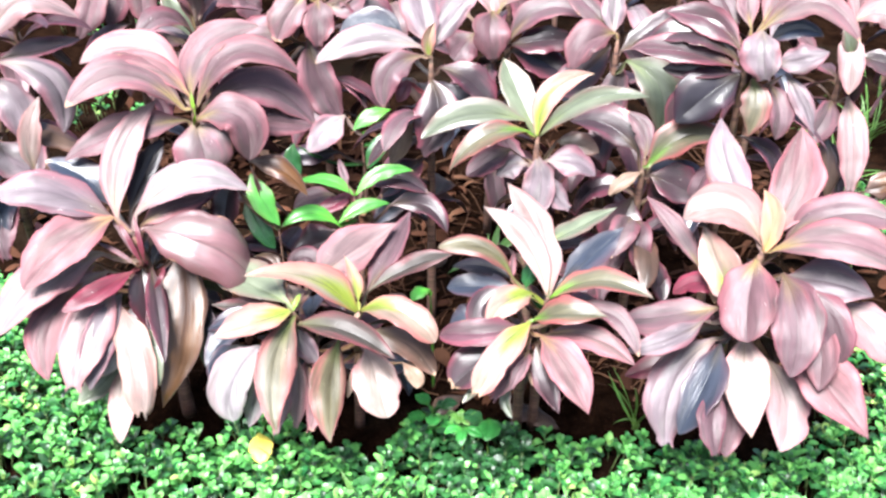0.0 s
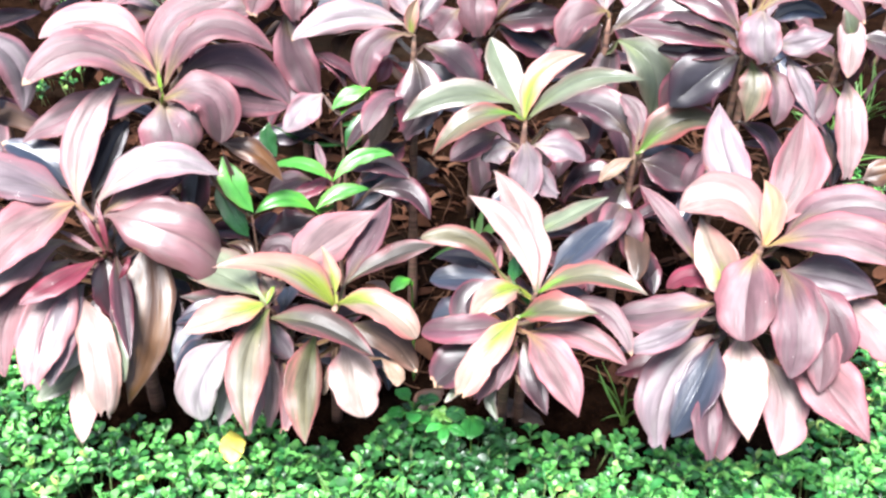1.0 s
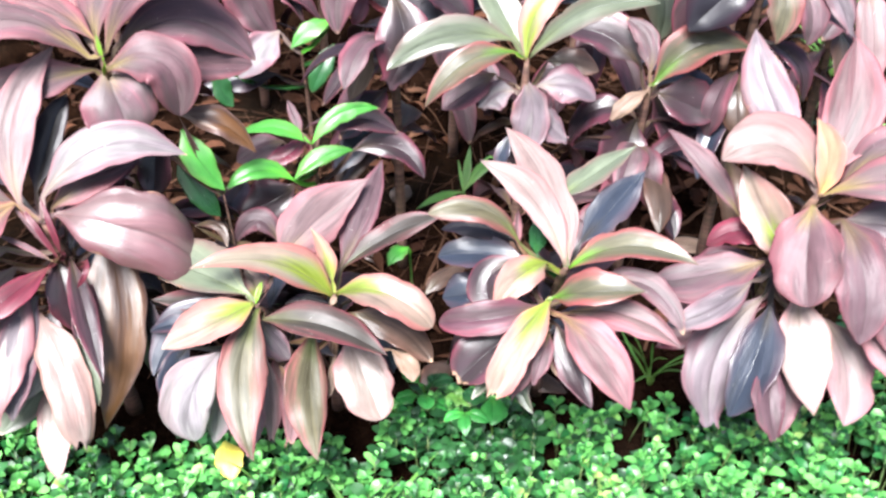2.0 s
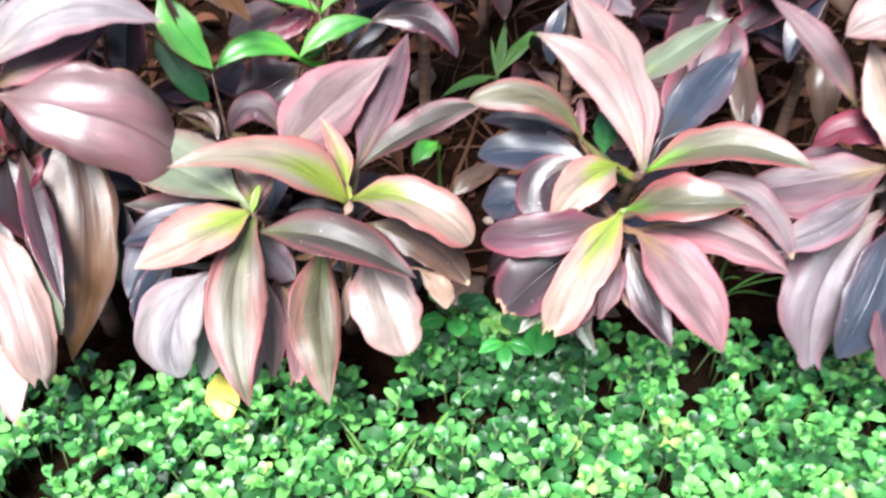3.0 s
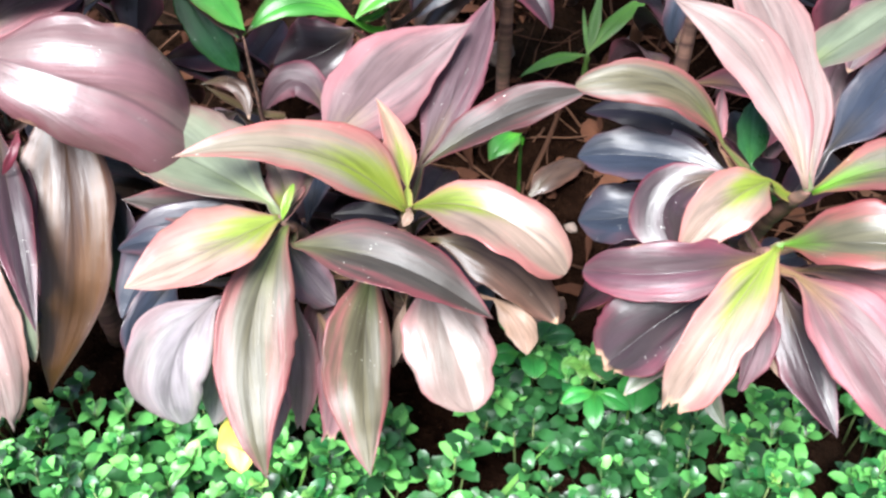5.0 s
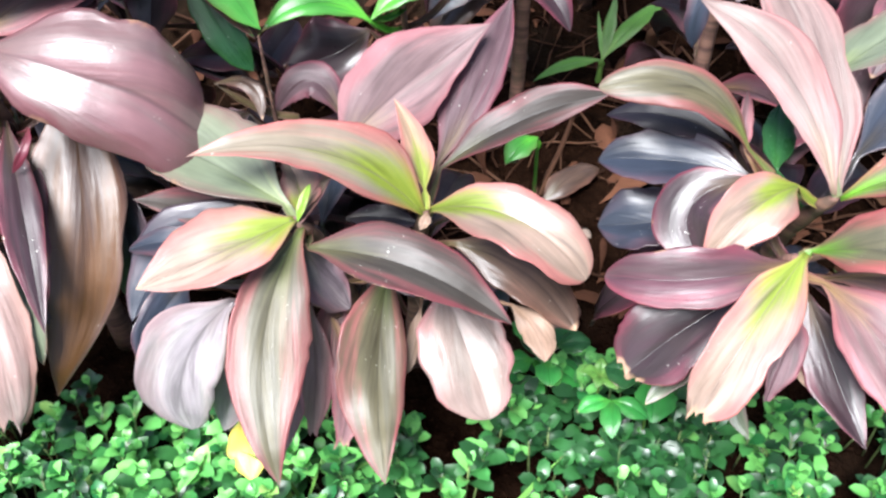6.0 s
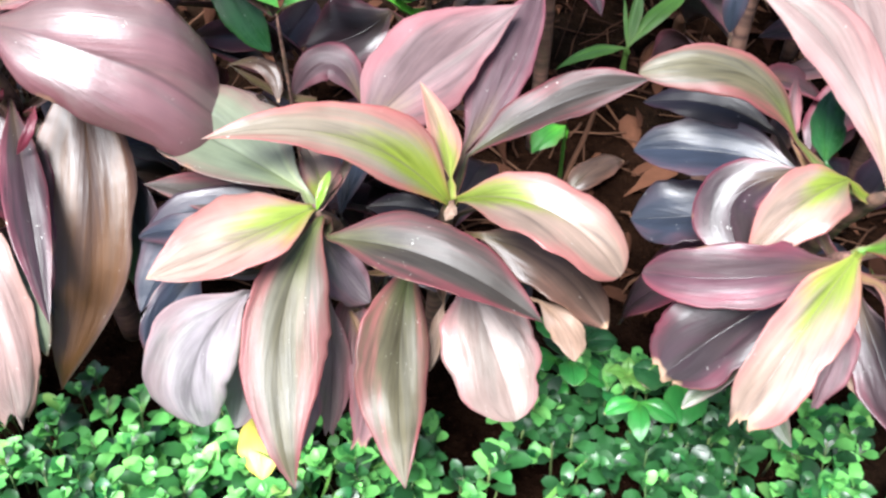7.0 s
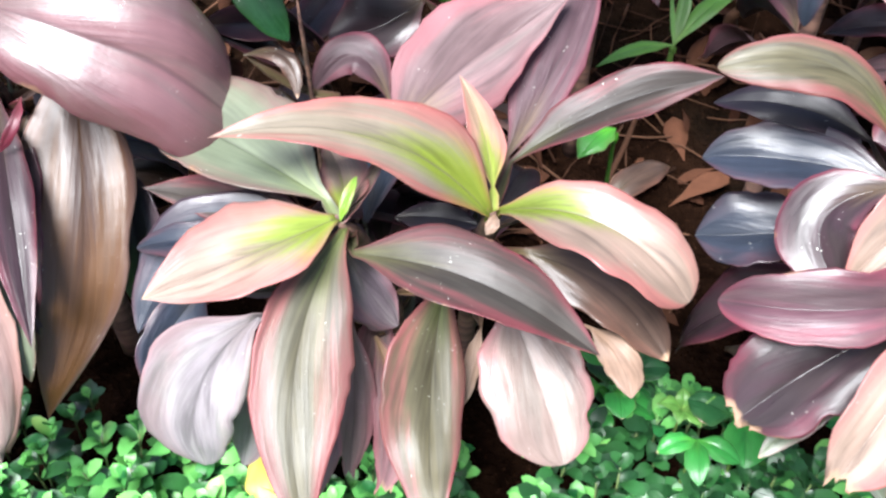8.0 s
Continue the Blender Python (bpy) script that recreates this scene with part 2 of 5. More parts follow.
LEAF = {
    "young": leaf_material("young_leaf", (0.205, 0.155, 0.126), (0.225, 0.106, 0.094), (0.100, 0.145, 0.014), 0.52, 0.6, 0.38, 0.62, 0.16, (0.28, 0.05, 0.06), shine=0.58, blush=0.48, fade=0.15),
    "arching": leaf_material("arching_leaf", (0.150, 0.128, 0.098), (0.215, 0.085, 0.076), (0.105, 0.140, 0.014), 0.52, 0.5, 0.38, 0.6, 0.15, (0.27, 0.045, 0.06), shine=0.6, blush=0.52, fade=0.15),
    "bud": leaf_material("bud_leaf", (0.25, 0.185, 0.135), (0.27, 0.128, 0.110), (0.125, 0.170, 0.030), 0.55, 0.5, 0.36, 0.5, 0.18, fade=0.0),
    "lime": leaf_material("lime_leaf", (0.17, 0.28, 0.060), (0.20, 0.22, 0.075), (0.13, 0.28, 0.015), 0.8, 0.3, 0.34, 0.8, 0.2, (0.42, 0.2, 0.14), fade=0.0),
    "bronze": leaf_material("bronze_leaf", (0.064, 0.060, 0.038), (0.135, 0.046, 0.042), (0.07, 0.17, 0.015), 0.28, 0.6, 0.38, 0.60, 0.14, (0.27, 0.035, 0.06), shine=0.55, blush=0.48),
    "rose": leaf_material("rosy_bronze_leaf", (0.125, 0.104, 0.080), (0.205, 0.088, 0.080), (0.09, 0.13, 0.03), 0.25, 0.6, 0.38, 0.62, 0.14, (0.30, 0.045, 0.065), shine=0.6, blush=0.48),
    "stripe": leaf_material("striped_leaf", (0.074, 0.067, 0.042), (0.135, 0.056, 0.052), (0.080, 0.100, 0.030), 0.3, 0.65, 0.42, 0.55, 0.14, (0.26, 0.04, 0.06), shine=0.36, blush=0.52),
    "olive": leaf_material("olive_leaf", (0.078, 0.090, 0.063), (0.088, 0.066, 0.056), (0.10, 0.12, 0.055), 0.3, 0.45, 0.36, 0.85, 0.1, (0.26, 0.09, 0.11), shine=0.6),
    "pink": leaf_material("pink_leaf", (0.112, 0.062, 0.066), (0.178, 0.072, 0.080), (0.18, 0.12, 0.06), 0.3, 0.5, 0.52, 0.62, shine=0.42, relief=0.46),
    "dusk": leaf_material("dusky_leaf", (0.082, 0.047, 0.053), (0.125, 0.054, 0.061), (0.15, 0.12, 0.04), 0.25, 0.5, 0.52, 0.66, shine=0.42, relief=0.46),
    "pale": leaf_material("pale_leaf", (0.160, 0.112, 0.113), (0.196, 0.098, 0.104), (0.18, 0.14, 0.10), 0.3, 0.5, 0.52, 0.7, 0.1, (0.32, 0.09, 0.115), shine=0.45, relief=0.46),
    "shell": leaf_material("shell_leaf", (0.180, 0.131, 0.122), (0.230, 0.122, 0.117), (0.19, 0.14, 0.10), 0.3, 0.5, 0.48, 0.74, 0.16, (0.34, 0.08, 0.11), shine=0.45, relief=0.46),
    "mauve": leaf_material("mauve_leaf", (0.062, 0.037, 0.043), (0.102, 0.040, 0.050), (0.09, 0.065, 0.035), 0.3, 0.5, 0.50, 0.7, shine=0.42, relief=0.46),
    "lilac": leaf_material("lilac_leaf", (0.100, 0.080, 0.089), (0.136, 0.068, 0.080), (0.13, 0.10, 0.08), 0.3, 0.5, 0.50, 0.76, 0.08, (0.28, 0.09, 0.115), shine=0.5, relief=0.46),
    "silver": leaf_material("silver_leaf", (0.205, 0.185, 0.195), (0.200, 0.160, 0.167), (0.12, 0.10, 0.10), 0.3, 0.65, 0.38, 0.8, 0.14, (0.36, 0.13, 0.15), shine=0.80, relief=0.46),
    "plum": leaf_material("plum_leaf", (0.048, 0.023, 0.029), (0.082, 0.027, 0.036), (0.06, 0.04, 0.02), 0.3, 0.55, 0.40, 0.72, 0.08, (0.32, 0.05, 0.08), shine=0.48),
    "big": leaf_material("broad_leaf", (0.094, 0.050, 0.053), (0.070, 0.026, 0.031), (0.08, 0.05, 0.045), 0.3, 0.35, 0.42, 0.86, 0.05, (0.17, 0.04, 0.055), shine=0.95, relief=0.46),
    "purple": leaf_material("purple_leaf", (0.024, 0.015, 0.018), (0.055, 0.018, 0.026), (0.045, 0.032, 0.02), 0.3, 0.5, 0.35, 0.78, 0.06, (0.28, 0.06, 0.085), shine=0.5),
    "moss": leaf_material("dark_bronze_leaf", (0.030, 0.025, 0.022), (0.062, 0.025, 0.026), (0.05, 0.05, 0.025), 0.3, 0.5, 0.42, 0.70, 0.06, (0.36, 0.07, 0.10), shine=0.26),
    "dark": leaf_material("dark_leaf", (0.010, 0.009, 0.012), (0.022, 0.010, 0.016), (0.02, 0.015, 0.01), 0.3, 0.28, 0.36, 0.88, 0.03, (0.09, 0.03, 0.05), shine=0.35, relief=0.16),
    "slate": leaf_material("slate_leaf", (0.017, 0.021, 0.031), (0.036, 0.021, 0.027), (0.03, 0.025, 0.02), 0.3, 0.45, 0.40, 0.84, 0.04, (0.14, 0.05, 0.065), shine=0.85, relief=0.32),
    "brown": leaf_material("brown_leaf", (0.048, 0.032, 0.025), (0.078, 0.040, 0.031), (0.05, 0.04, 0.02), 0.3, 0.5, 0.36, 0.8, 0.08, (0.2, 0.1, 0.07), fade=0.0),
    "tan": leaf_material("tanned_leaf", (0.066, 0.031, 0.012), (0.056, 0.032, 0.028), (0.027, 0.017, 0.016), 0.55, 0.3, 0.44, 0.66, 0.1, (0.60, 0.42, 0.36), shine=0.55, relief=0.36, fade=0.0),
    "cream": leaf_material("cream_leaf", (0.215, 0.165, 0.145), (0.255, 0.140, 0.135), (0.19, 0.14, 0.125), 0.3, 0.5, 0.40, 0.78, 0.18, (0.40, 0.10, 0.13), shine=0.55, relief=0.46),
    "peach": leaf_material("peach_leaf", (0.33, 0.22, 0.15), (0.36, 0.17, 0.14), (0.30, 0.21, 0.08), 0.4, 0.45, 0.38, 0.6, 0.2, fade=0.0),
    "rust": leaf_material("rusty_pink_leaf", (0.225, 0.158, 0.144), (0.235, 0.140, 0.125), (0.12, 0.075, 0.065), 0.4, 0.5, 0.42, 0.7, 0.1, (0.38, 0.24, 0.16), shine=0.45, relief=0.46),
    "red": leaf_material("red_leaf", (0.080, 0.017, 0.026), (0.125, 0.026, 0.040), (0.12, 0.04, 0.04), 0.3, 0.45, 0.38, 0.7),
    "dry": leaf_material("dry_leaf", (0.205, 0.142, 0.108), (0.27, 0.185, 0.14), (0.16, 0.10, 0.065), 0.3, 0.6, 0.55, 0.7, 0.25, (0.42, 0.32, 0.23), fade=0.0),
    "green": leaf_material("green_leaf", (0.040, 0.150, 0.028), (0.060, 0.165, 0.036), (0.07, 0.22, 0.03), 0.4, 0.35, 0.36, 0.9, 0.15, (0.26, 0.12, 0.08)),
    "herb": leaf_material("herb_leaf", (0.030, 0.140, 0.032), (0.042, 0.155, 0.036), (0.05, 0.17, 0.03), 0.4, 0.35, 0.36, 0.9, 0.12, (0.05, 0.15, 0.04)),
    "darkgreen": leaf_material("dark_green_leaf", (0.013, 0.047, 0.016), (0.020, 0.051, 0.016), (0.02, 0.06, 0.015), 0.3, 0.35, 0.32, 0.9, 0.05, (0.03, 0.08, 0.03)),
    "yellow": leaf_material("yellow_leaf", (0.58, 0.50, 0.12), (0.60, 0.48, 0.14), (0.46, 0.48, 0.12), 0.3, 0.2, 0.45, 0.9, 0.15, (0.6, 0.45, 0.14), fade=0.0),
    "blade": leaf_material("grass_leaf", (0.075, 0.165, 0.040), (0.095, 0.180, 0.048), (0.15, 0.24, 0.07), 0.3, 0.35, 0.42, 0.9, 0.15, (0.14, 0.22, 0.06)),
}


def stem_material():
    n = Nodes("stem_bark")
    place = n.add("ShaderNodeTexCoord").outputs["Object"]
    rings_at = n.add("ShaderNodeMapping", Vector=place, Scale=(6.0, 6.0, 110.0)).outputs[0]
    rings = n.noise(rings_at, 1.0, 2.0)
    blot = n.noise(place, 30.0, 4.0)
    colour = n.mix(n.ramp(rings, 0.35, 0.65), (0.075, 0.042, 0.036), (0.17, 0.095, 0.07))
    colour = n.mix(n.math("MULTIPLY", n.ramp(blot, 0.45, 0.7), 0.6), colour, (0.06, 0.05, 0.03))
    n.put(n.bsdf.inputs["Base Color"], colour)
    n.bsdf.inputs["Roughness"].default_value = 0.6
    n.bsdf.inputs["Specular IOR Level"].default_value = 0.2
    n.bump(n.math("ADD", rings, blot), 0.5, 0.003)
    return n.mat


def soil_material():
    n = Nodes("soil")
    place = n.add("ShaderNodeTexCoord").outputs["Object"]
    wide, mid, fine = n.noise(place, 3.0, 4.0), n.noise(place, 22.0, 5.0, 0.65), n.noise(place, 140.0, 4.0, 0.7)
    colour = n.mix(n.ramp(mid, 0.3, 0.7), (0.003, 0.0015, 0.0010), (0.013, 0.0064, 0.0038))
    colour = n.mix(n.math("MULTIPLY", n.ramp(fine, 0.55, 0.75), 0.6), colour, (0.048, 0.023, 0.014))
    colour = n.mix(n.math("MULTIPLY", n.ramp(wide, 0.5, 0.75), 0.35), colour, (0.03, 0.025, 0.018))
    n.put(n.bsdf.inputs["Base Color"], colour)
    n.bsdf.inputs["Roughness"].default_value = 0.95
    n.bsdf.inputs["Specular IOR Level"].default_value = 0.0
    n.bump(n.math("ADD", n.math("MULTIPLY", mid, 1.6), fine), 0.9, 0.012)
    return n.mat


def island_material(name, low, high, rough, through=0.0, third=None, shine=0.5):
    """For many small pieces in one mesh: each piece takes its own tone."""
    n = Nodes(name)
    piece = n.add("ShaderNodeNewGeometry").outputs["Random Per Island"]
    place = n.add("ShaderNodeTexCoord").outputs["Object"]
    spots = n.noise(place, 90.0, 3.0, 0.6)
    patch = n.noise(place, 7.0, 2.0)
    piece = n.math("FRACT", n.math("ADD", piece, n.math("MULTIPLY", n.add("ShaderNodeObjectInfo").outputs["Random"], 3.7)))
    colour = n.mix(piece, low, high)
    if third:
        colour = n.mix(n.math("MULTIPLY", n.ramp(n.math("FRACT", n.math("MULTIPLY", piece, 7.31)), 0.68, 0.98), n.ramp(patch, 0.46, 0.64)), colour, third)
    shade = n.math("MULTIPLY_ADD", n.math("SUBTRACT", spots, 0.5), 0.7, 1.0)
    colour = n.mix(1.0, colour, n.add("ShaderNodeCombineXYZ", X=shade, Y=shade, Z=shade).outputs[0], "MULTIPLY")
    n.put(n.bsdf.inputs["Base Color"], colour)
    n.put(n.bsdf.inputs["Roughness"], n.math("MULTIPLY_ADD", spots, 0.25, rough - 0.12))
    n.bsdf.inputs["Specular IOR Level"].default_value = shine
    n.bump(spots, 0.3, 0.002)
    if through:
        glow = n.add("ShaderNodeBsdfTranslucent", Color=colour)
        both = n.add("ShaderNodeMixShader", Fac=through)
        n.tree.links.new(n.bsdf.outputs[0], both.inputs[1])
        n.tree.links.new(glow.outputs[0], both.inputs[2])
        n.tree.links.new(both.outputs[0], n.out.inputs["Surface"])
    return n.mat


BARK, SOIL = stem_material(), soil_material()
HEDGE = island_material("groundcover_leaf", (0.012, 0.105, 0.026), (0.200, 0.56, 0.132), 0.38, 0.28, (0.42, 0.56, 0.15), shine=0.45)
# older leaves, their green darkened further for the shade low in the hedge
HEDGE_OLD_SHADED = island_material("groundcover_old_shaded_leaf", (0.004, 0.026, 0.007), (0.024, 0.105, 0.024), 0.42, 0.05, shine=0.7)
HEDGE_STEM = island_material("groundcover_stem", (0.05, 0.10, 0.03), (0.12, 0.16, 0.05), 0.6)
LITTER = island_material("dead_leaf", (0.018, 0.007, 0.004), (0.070, 0.030, 0.017), 0.9, 0.0, (0.105, 0.054, 0.032), 0.06)
TWIG = island_material("dead_twig", (0.022, 0.010, 0.006), (0.095, 0.048, 0.029), 0.9, shine=0.06)
STONE = island_material("stone", (0.11, 0.078, 0.060), (0.20, 0.15, 0.12), 0.85)


# ---- building helpers ----
def smooth(a, b, x):
    x = min(1.0, max(0.0, (x - a) / (b - a)))
    return x * x * (3 - 2 * x)


def mesh_object(name, verts, faces, material, parent=None, label="", uvs=None, shade=True):
    """One mesh object; uvs: one pair for each vertex."""
    me = bpy.data.meshes.new(name)
    me.from_pydata(verts, [], faces)
    if uvs is not None:
        layer = me.uv_layers.new(name="UVMap")
        index = np.empty(len(me.loops), dtype=np.int32)
        me.loops.foreach_get("vertex_index", index)
        layer.data.foreach_set("uv", np.asarray(uvs, dtype=np.float32)[index].ravel())
    if shade:
        me.polygons.foreach_set("use_smooth", [True] * len(me.polygons))
    me.materials.append(material)
    me.update()
    ob = new(name, me)
    if parent:
        ob.parent = parent
    if label:
        ob["label"] = label
    return ob


def ground_height(x, y):
    """The bed: level under the groundcover, rising a little towards the back, with clods."""
    slope = 0.10 * smooth(1.5, 2.5, y)
    return slope + 0.020 * noise.noise((x * 5, y * 5, 0.3)) + 0.009 * noise.noise((x * 19, y * 19, 1.7)) + 0.004 * noise.noise((x * 60, y * 60, 2.1))


def tube(path, radii, sides=8):
    """Vertices and faces of a round tube along a path, closed at both ends."""
    verts, faces = [], []
    for i, p in enumerate(path):
        ahead = (path[min(i + 1, len(path) - 1)] - path[max(i - 1, 0)]).normalized()
        side = ahead.cross(Vector((0.31, 0.95, 0.1))).normalized()
        over = ahead.cross(side)
        for k in range(sides):
            a = 2 * math.pi * k / sides
            verts.append(p + radii[i] * (math.cos(a) * side + math.sin(a) * over))
    for i in range(len(path) - 1):
        for k in range(sides):
            q = (k + 1) % sides
            faces.append((i * sides + k, i * sides + q, (i + 1) * sides + q, (i + 1) * sides + k))
    faces.append(tuple(range(sides))[::-1])
    faces.append(tuple((len(path) - 1) * sides + k for k in range(sides)))
    return verts, faces


FORM = {  # kind: fold along the midrib, curl of the halves, ripple of the margin, lengthwise pleats
    "young": (0.64, 0.26, 0.05, 0.01), "arching": (0.58, 0.26, 0.05, 0.01), "peach": (0.8, 0.1, 0.02, 0.0), "bud": (0.9, 0.1, 0.02, 0.0), "lime": (0.5, 0.25, 0.03, 0.0), "bronze": (0.53, 0.22, 0.06, 0.03), "rose": (0.50, 0.20, 0.06, 0.03),
    "stripe": (0.26, 0.20, 0.08, 0.05), "cream": (0.22, 0.14, 0.05, 0.03), "shell": (0.26, 0.16, 0.05, 0.03), "pale": (0.36, 0.24, 0.10, 0.08), "pink": (0.44, 0.24, 0.10, 0.07), "lilac": (0.22, 0.20, 0.14, 0.10), "silver": (0.20, 0.16, 0.10, 0.09), "dusk": (0.42, 0.24, 0.10, 0.06),
    "rust": (0.26, 0.34, 0.16, 0.10), "tan": (0.30, 0.36, 0.15, 0.11), "dry": (0.4, 0.6, 0.22, 0.1), "brown": (0.3, 0.42, 0.12, 0.06), "mauve": (0.42, 0.25, 0.11, 0.04), "big": (0.36, 0.46, 0.06, 0.09), "plum": (0.50, 0.22, 0.09, 0.03),
    "purple": (0.50, 0.22, 0.09, 0.03), "slate": (0.64, 0.26, 0.08, 0.03), "dark": (0.36, 0.24, 0.08, 0.03), "moss": (0.56, 0.24, 0.08, 0.02), "olive": (0.48, 0.20, 0.07, 0.03),
}
TIPS = {"acute": (1.75, 1.08), "usual": (2.2, 0.86), "blunt": (2.6, 0.62), "square": (8.0, 0.5), "worn": (4.0, 0.6)}
TIP_OF = {kind: "acute" for kind in ("stripe", "green", "tan", "bud", "rust", "young", "bronze", "rose", "moss", "blade", "peach", "shell")}
ACROSS = (-1.0, -0.93, -0.72, -0.40, -0.025, 0.0, 0.025, 0.40, 0.72, 0.93, 1.0)


def blade(curve, normal, width, form, stalk=(), rows=26, belly=0.5, thick=0.0007, seed=0, tip=(2.3, 0.8), bite=0.0, torn=0.0, hook=(0.0, 0.0)):
    """A leaf blade with thickness along a curve of three points; stalk: points that lead from the stem to its base; hook: how far the end drops and swings aside."""
    rng = random.Random(seed)
    fold, curl, ripple, pleat = form
    cols = len(ACROSS) - 1
    b, m, t = curve
    control = 2 * m - 0.5 * (b + t)
    steps = [(p, None, -1.0) for p in stalk]
    for i in range(rows + 1):
        s = 1 - (1 - i / rows) ** 1.35
        p = (1 - s) ** 2 * b + 2 * s * (1 - s) * control + s * s * t
        steps.append((p, 2 * ((1 - s) * (control - b) + s * (t - control)), s))
    length = (t - b).length
    ph = [rng.uniform(0, 6.28) for _ in range(6)]
    f1, f2 = rng.uniform(5, 9), rng.uniform(11, 17)
    skew = rng.uniform(-0.18, 0.18)
    notches = [[(rng.uniform(0.3, 0.95), rng.uniform(0.05, 0.09), rng.uniform(0.04, 0.16)) for _ in range(rng.choice((0, 0, 0, 1, 1, 2)))] for _ in range(2)]
    bend = rng.uniform(-0.36, 0.36)
    cut = [1 - torn * (0.75 + 1.1 * noise.noise((u * 2.6, seed, 0.5)) + 0.5 * noise.noise((u * 9, seed, 1.5))) for u in ACROSS]
    top, low, uvs = [], [], []
    for i, (p, way, s) in enumerate(steps):
        if way is None:
            nxt = steps[i + 1][0]
            way = nxt - p
        way = way.normalized() if way.length > 1e-6 else Vector((0, 0, 1))
        n = normal - way * normal.dot(way)
        n = n.normalized() if n.length > 1e-3 else way.orthogonal().normalized()
        side = way.cross(n)
        if s < 0:
            half = 0.0042
        else:
            if s < belly:
                full = (1 - (1 - s / belly) ** 2) ** 0.62 * (0.45 + 0.55 * smooth(0, 0.28, s))
            else:
                full = max(0.0, 1 - ((s - belly) / (1 - belly)) ** tip[0]) ** tip[1]
            half = 0.5 * width * max(full, 0.09 * (1 - s), 4 * torn * smooth(0.6, 0.75, s) * (1 - 0.3 * s))
        turn = bend * math.sin(3.0 * max(s, 0) + ph[4])
        for u in ACROSS:
            a = abs(u)
            edge = 0 if u < 0 else 3
            lift = fold * a - curl * a * a
            lift += ripple * a ** 1.5 * (math.sin(f1 * max(s, 0) + ph[edge]) + 0.5 * math.sin(f2 * max(s, 0) + ph[edge + 1]))
            lift += turn * u + pleat * math.sin(6.5 * u + ph[5] + 2.0 * s) * smooth(0, 0.3, s) * smooth(1.0, 0.7, s)
            if s < 0:
                lift = 0.8 * a
            jag = 1.0 + (0.07 * noise.noise((s * 4.5, seed + 0.5, edge + 7)) * a if s > 0 else 0.0)
            if s > 0.1 and a > 0.9:
                jag += 0.03 * math.sin(23 * s + ph[edge + 2]) + 0.05 * noise.noise((s * 26, seed, edge)) - bite * max(0.0, math.sin(f2 * s + ph[2]))
            for at, wide_, deep in notches[0 if u < 0 else 1] if s > 0 else ():
                jag -= deep * a * a * math.exp(-(((s - at) / wide_) ** 2))
            if torn and s > 0.5:
                r = s * cut[ACROSS.index(u)] + (1 - cut[ACROSS.index(u)]) * 0.5
                q = (1 - r) ** 2 * b + 2 * r * (1 - r) * control + r * r * t
            else:
                q = p
            q = q + side * (half * u * jag * (1 + skew * u)) + n * (half * lift)
            q += n * (length * (0.034 * noise.noise((q.x * 17, q.y * 17, q.z * 17 + seed)) + 0.008 * noise.noise((q.x * 60, q.y * 60, q.z * 60 + seed))) * max(s, 0))
            if s > 0.6:
                q += length * smooth(0.62, 1.0, s) ** 1.5 * (side * hook[1] - Vector((0, 0, hook[0])))
            top.append(q)
            taper = 0.35 + 0.65 * (1 - a)
            low.append(q - n * (thick * taper + (0.003 * (1 - s) ** 3 * (1 - a) if s >= 0 else 0.003 * (1 - a))))
            uvs.append(((u + 1) / 2, max(s, 0.0)))
    wide, count = cols + 1, len(top)
    faces = []
    for i in range(len(steps) - 1):
        for k in range(cols):
            q = i * wide + k
            faces.append((q, q + wide, q + wide + 1, q + 1))
            faces.append((count + q, count + q + 1, count + q + wide + 1, count + q + wide))
        for q, r in ((i * wide, i * wide + wide), (i * wide + cols + wide, i * wide + cols)):
            faces.append((q, count + q, count + r, r))
    last = (len(steps) - 1) * wide
    for k in range(cols):
        faces.append((k, k + 1, count + k + 1, count + k))
        faces.append((last + k + 1, last + k, count + last + k, count + last + k + 1))
    return top + low, faces, uvs + uvs


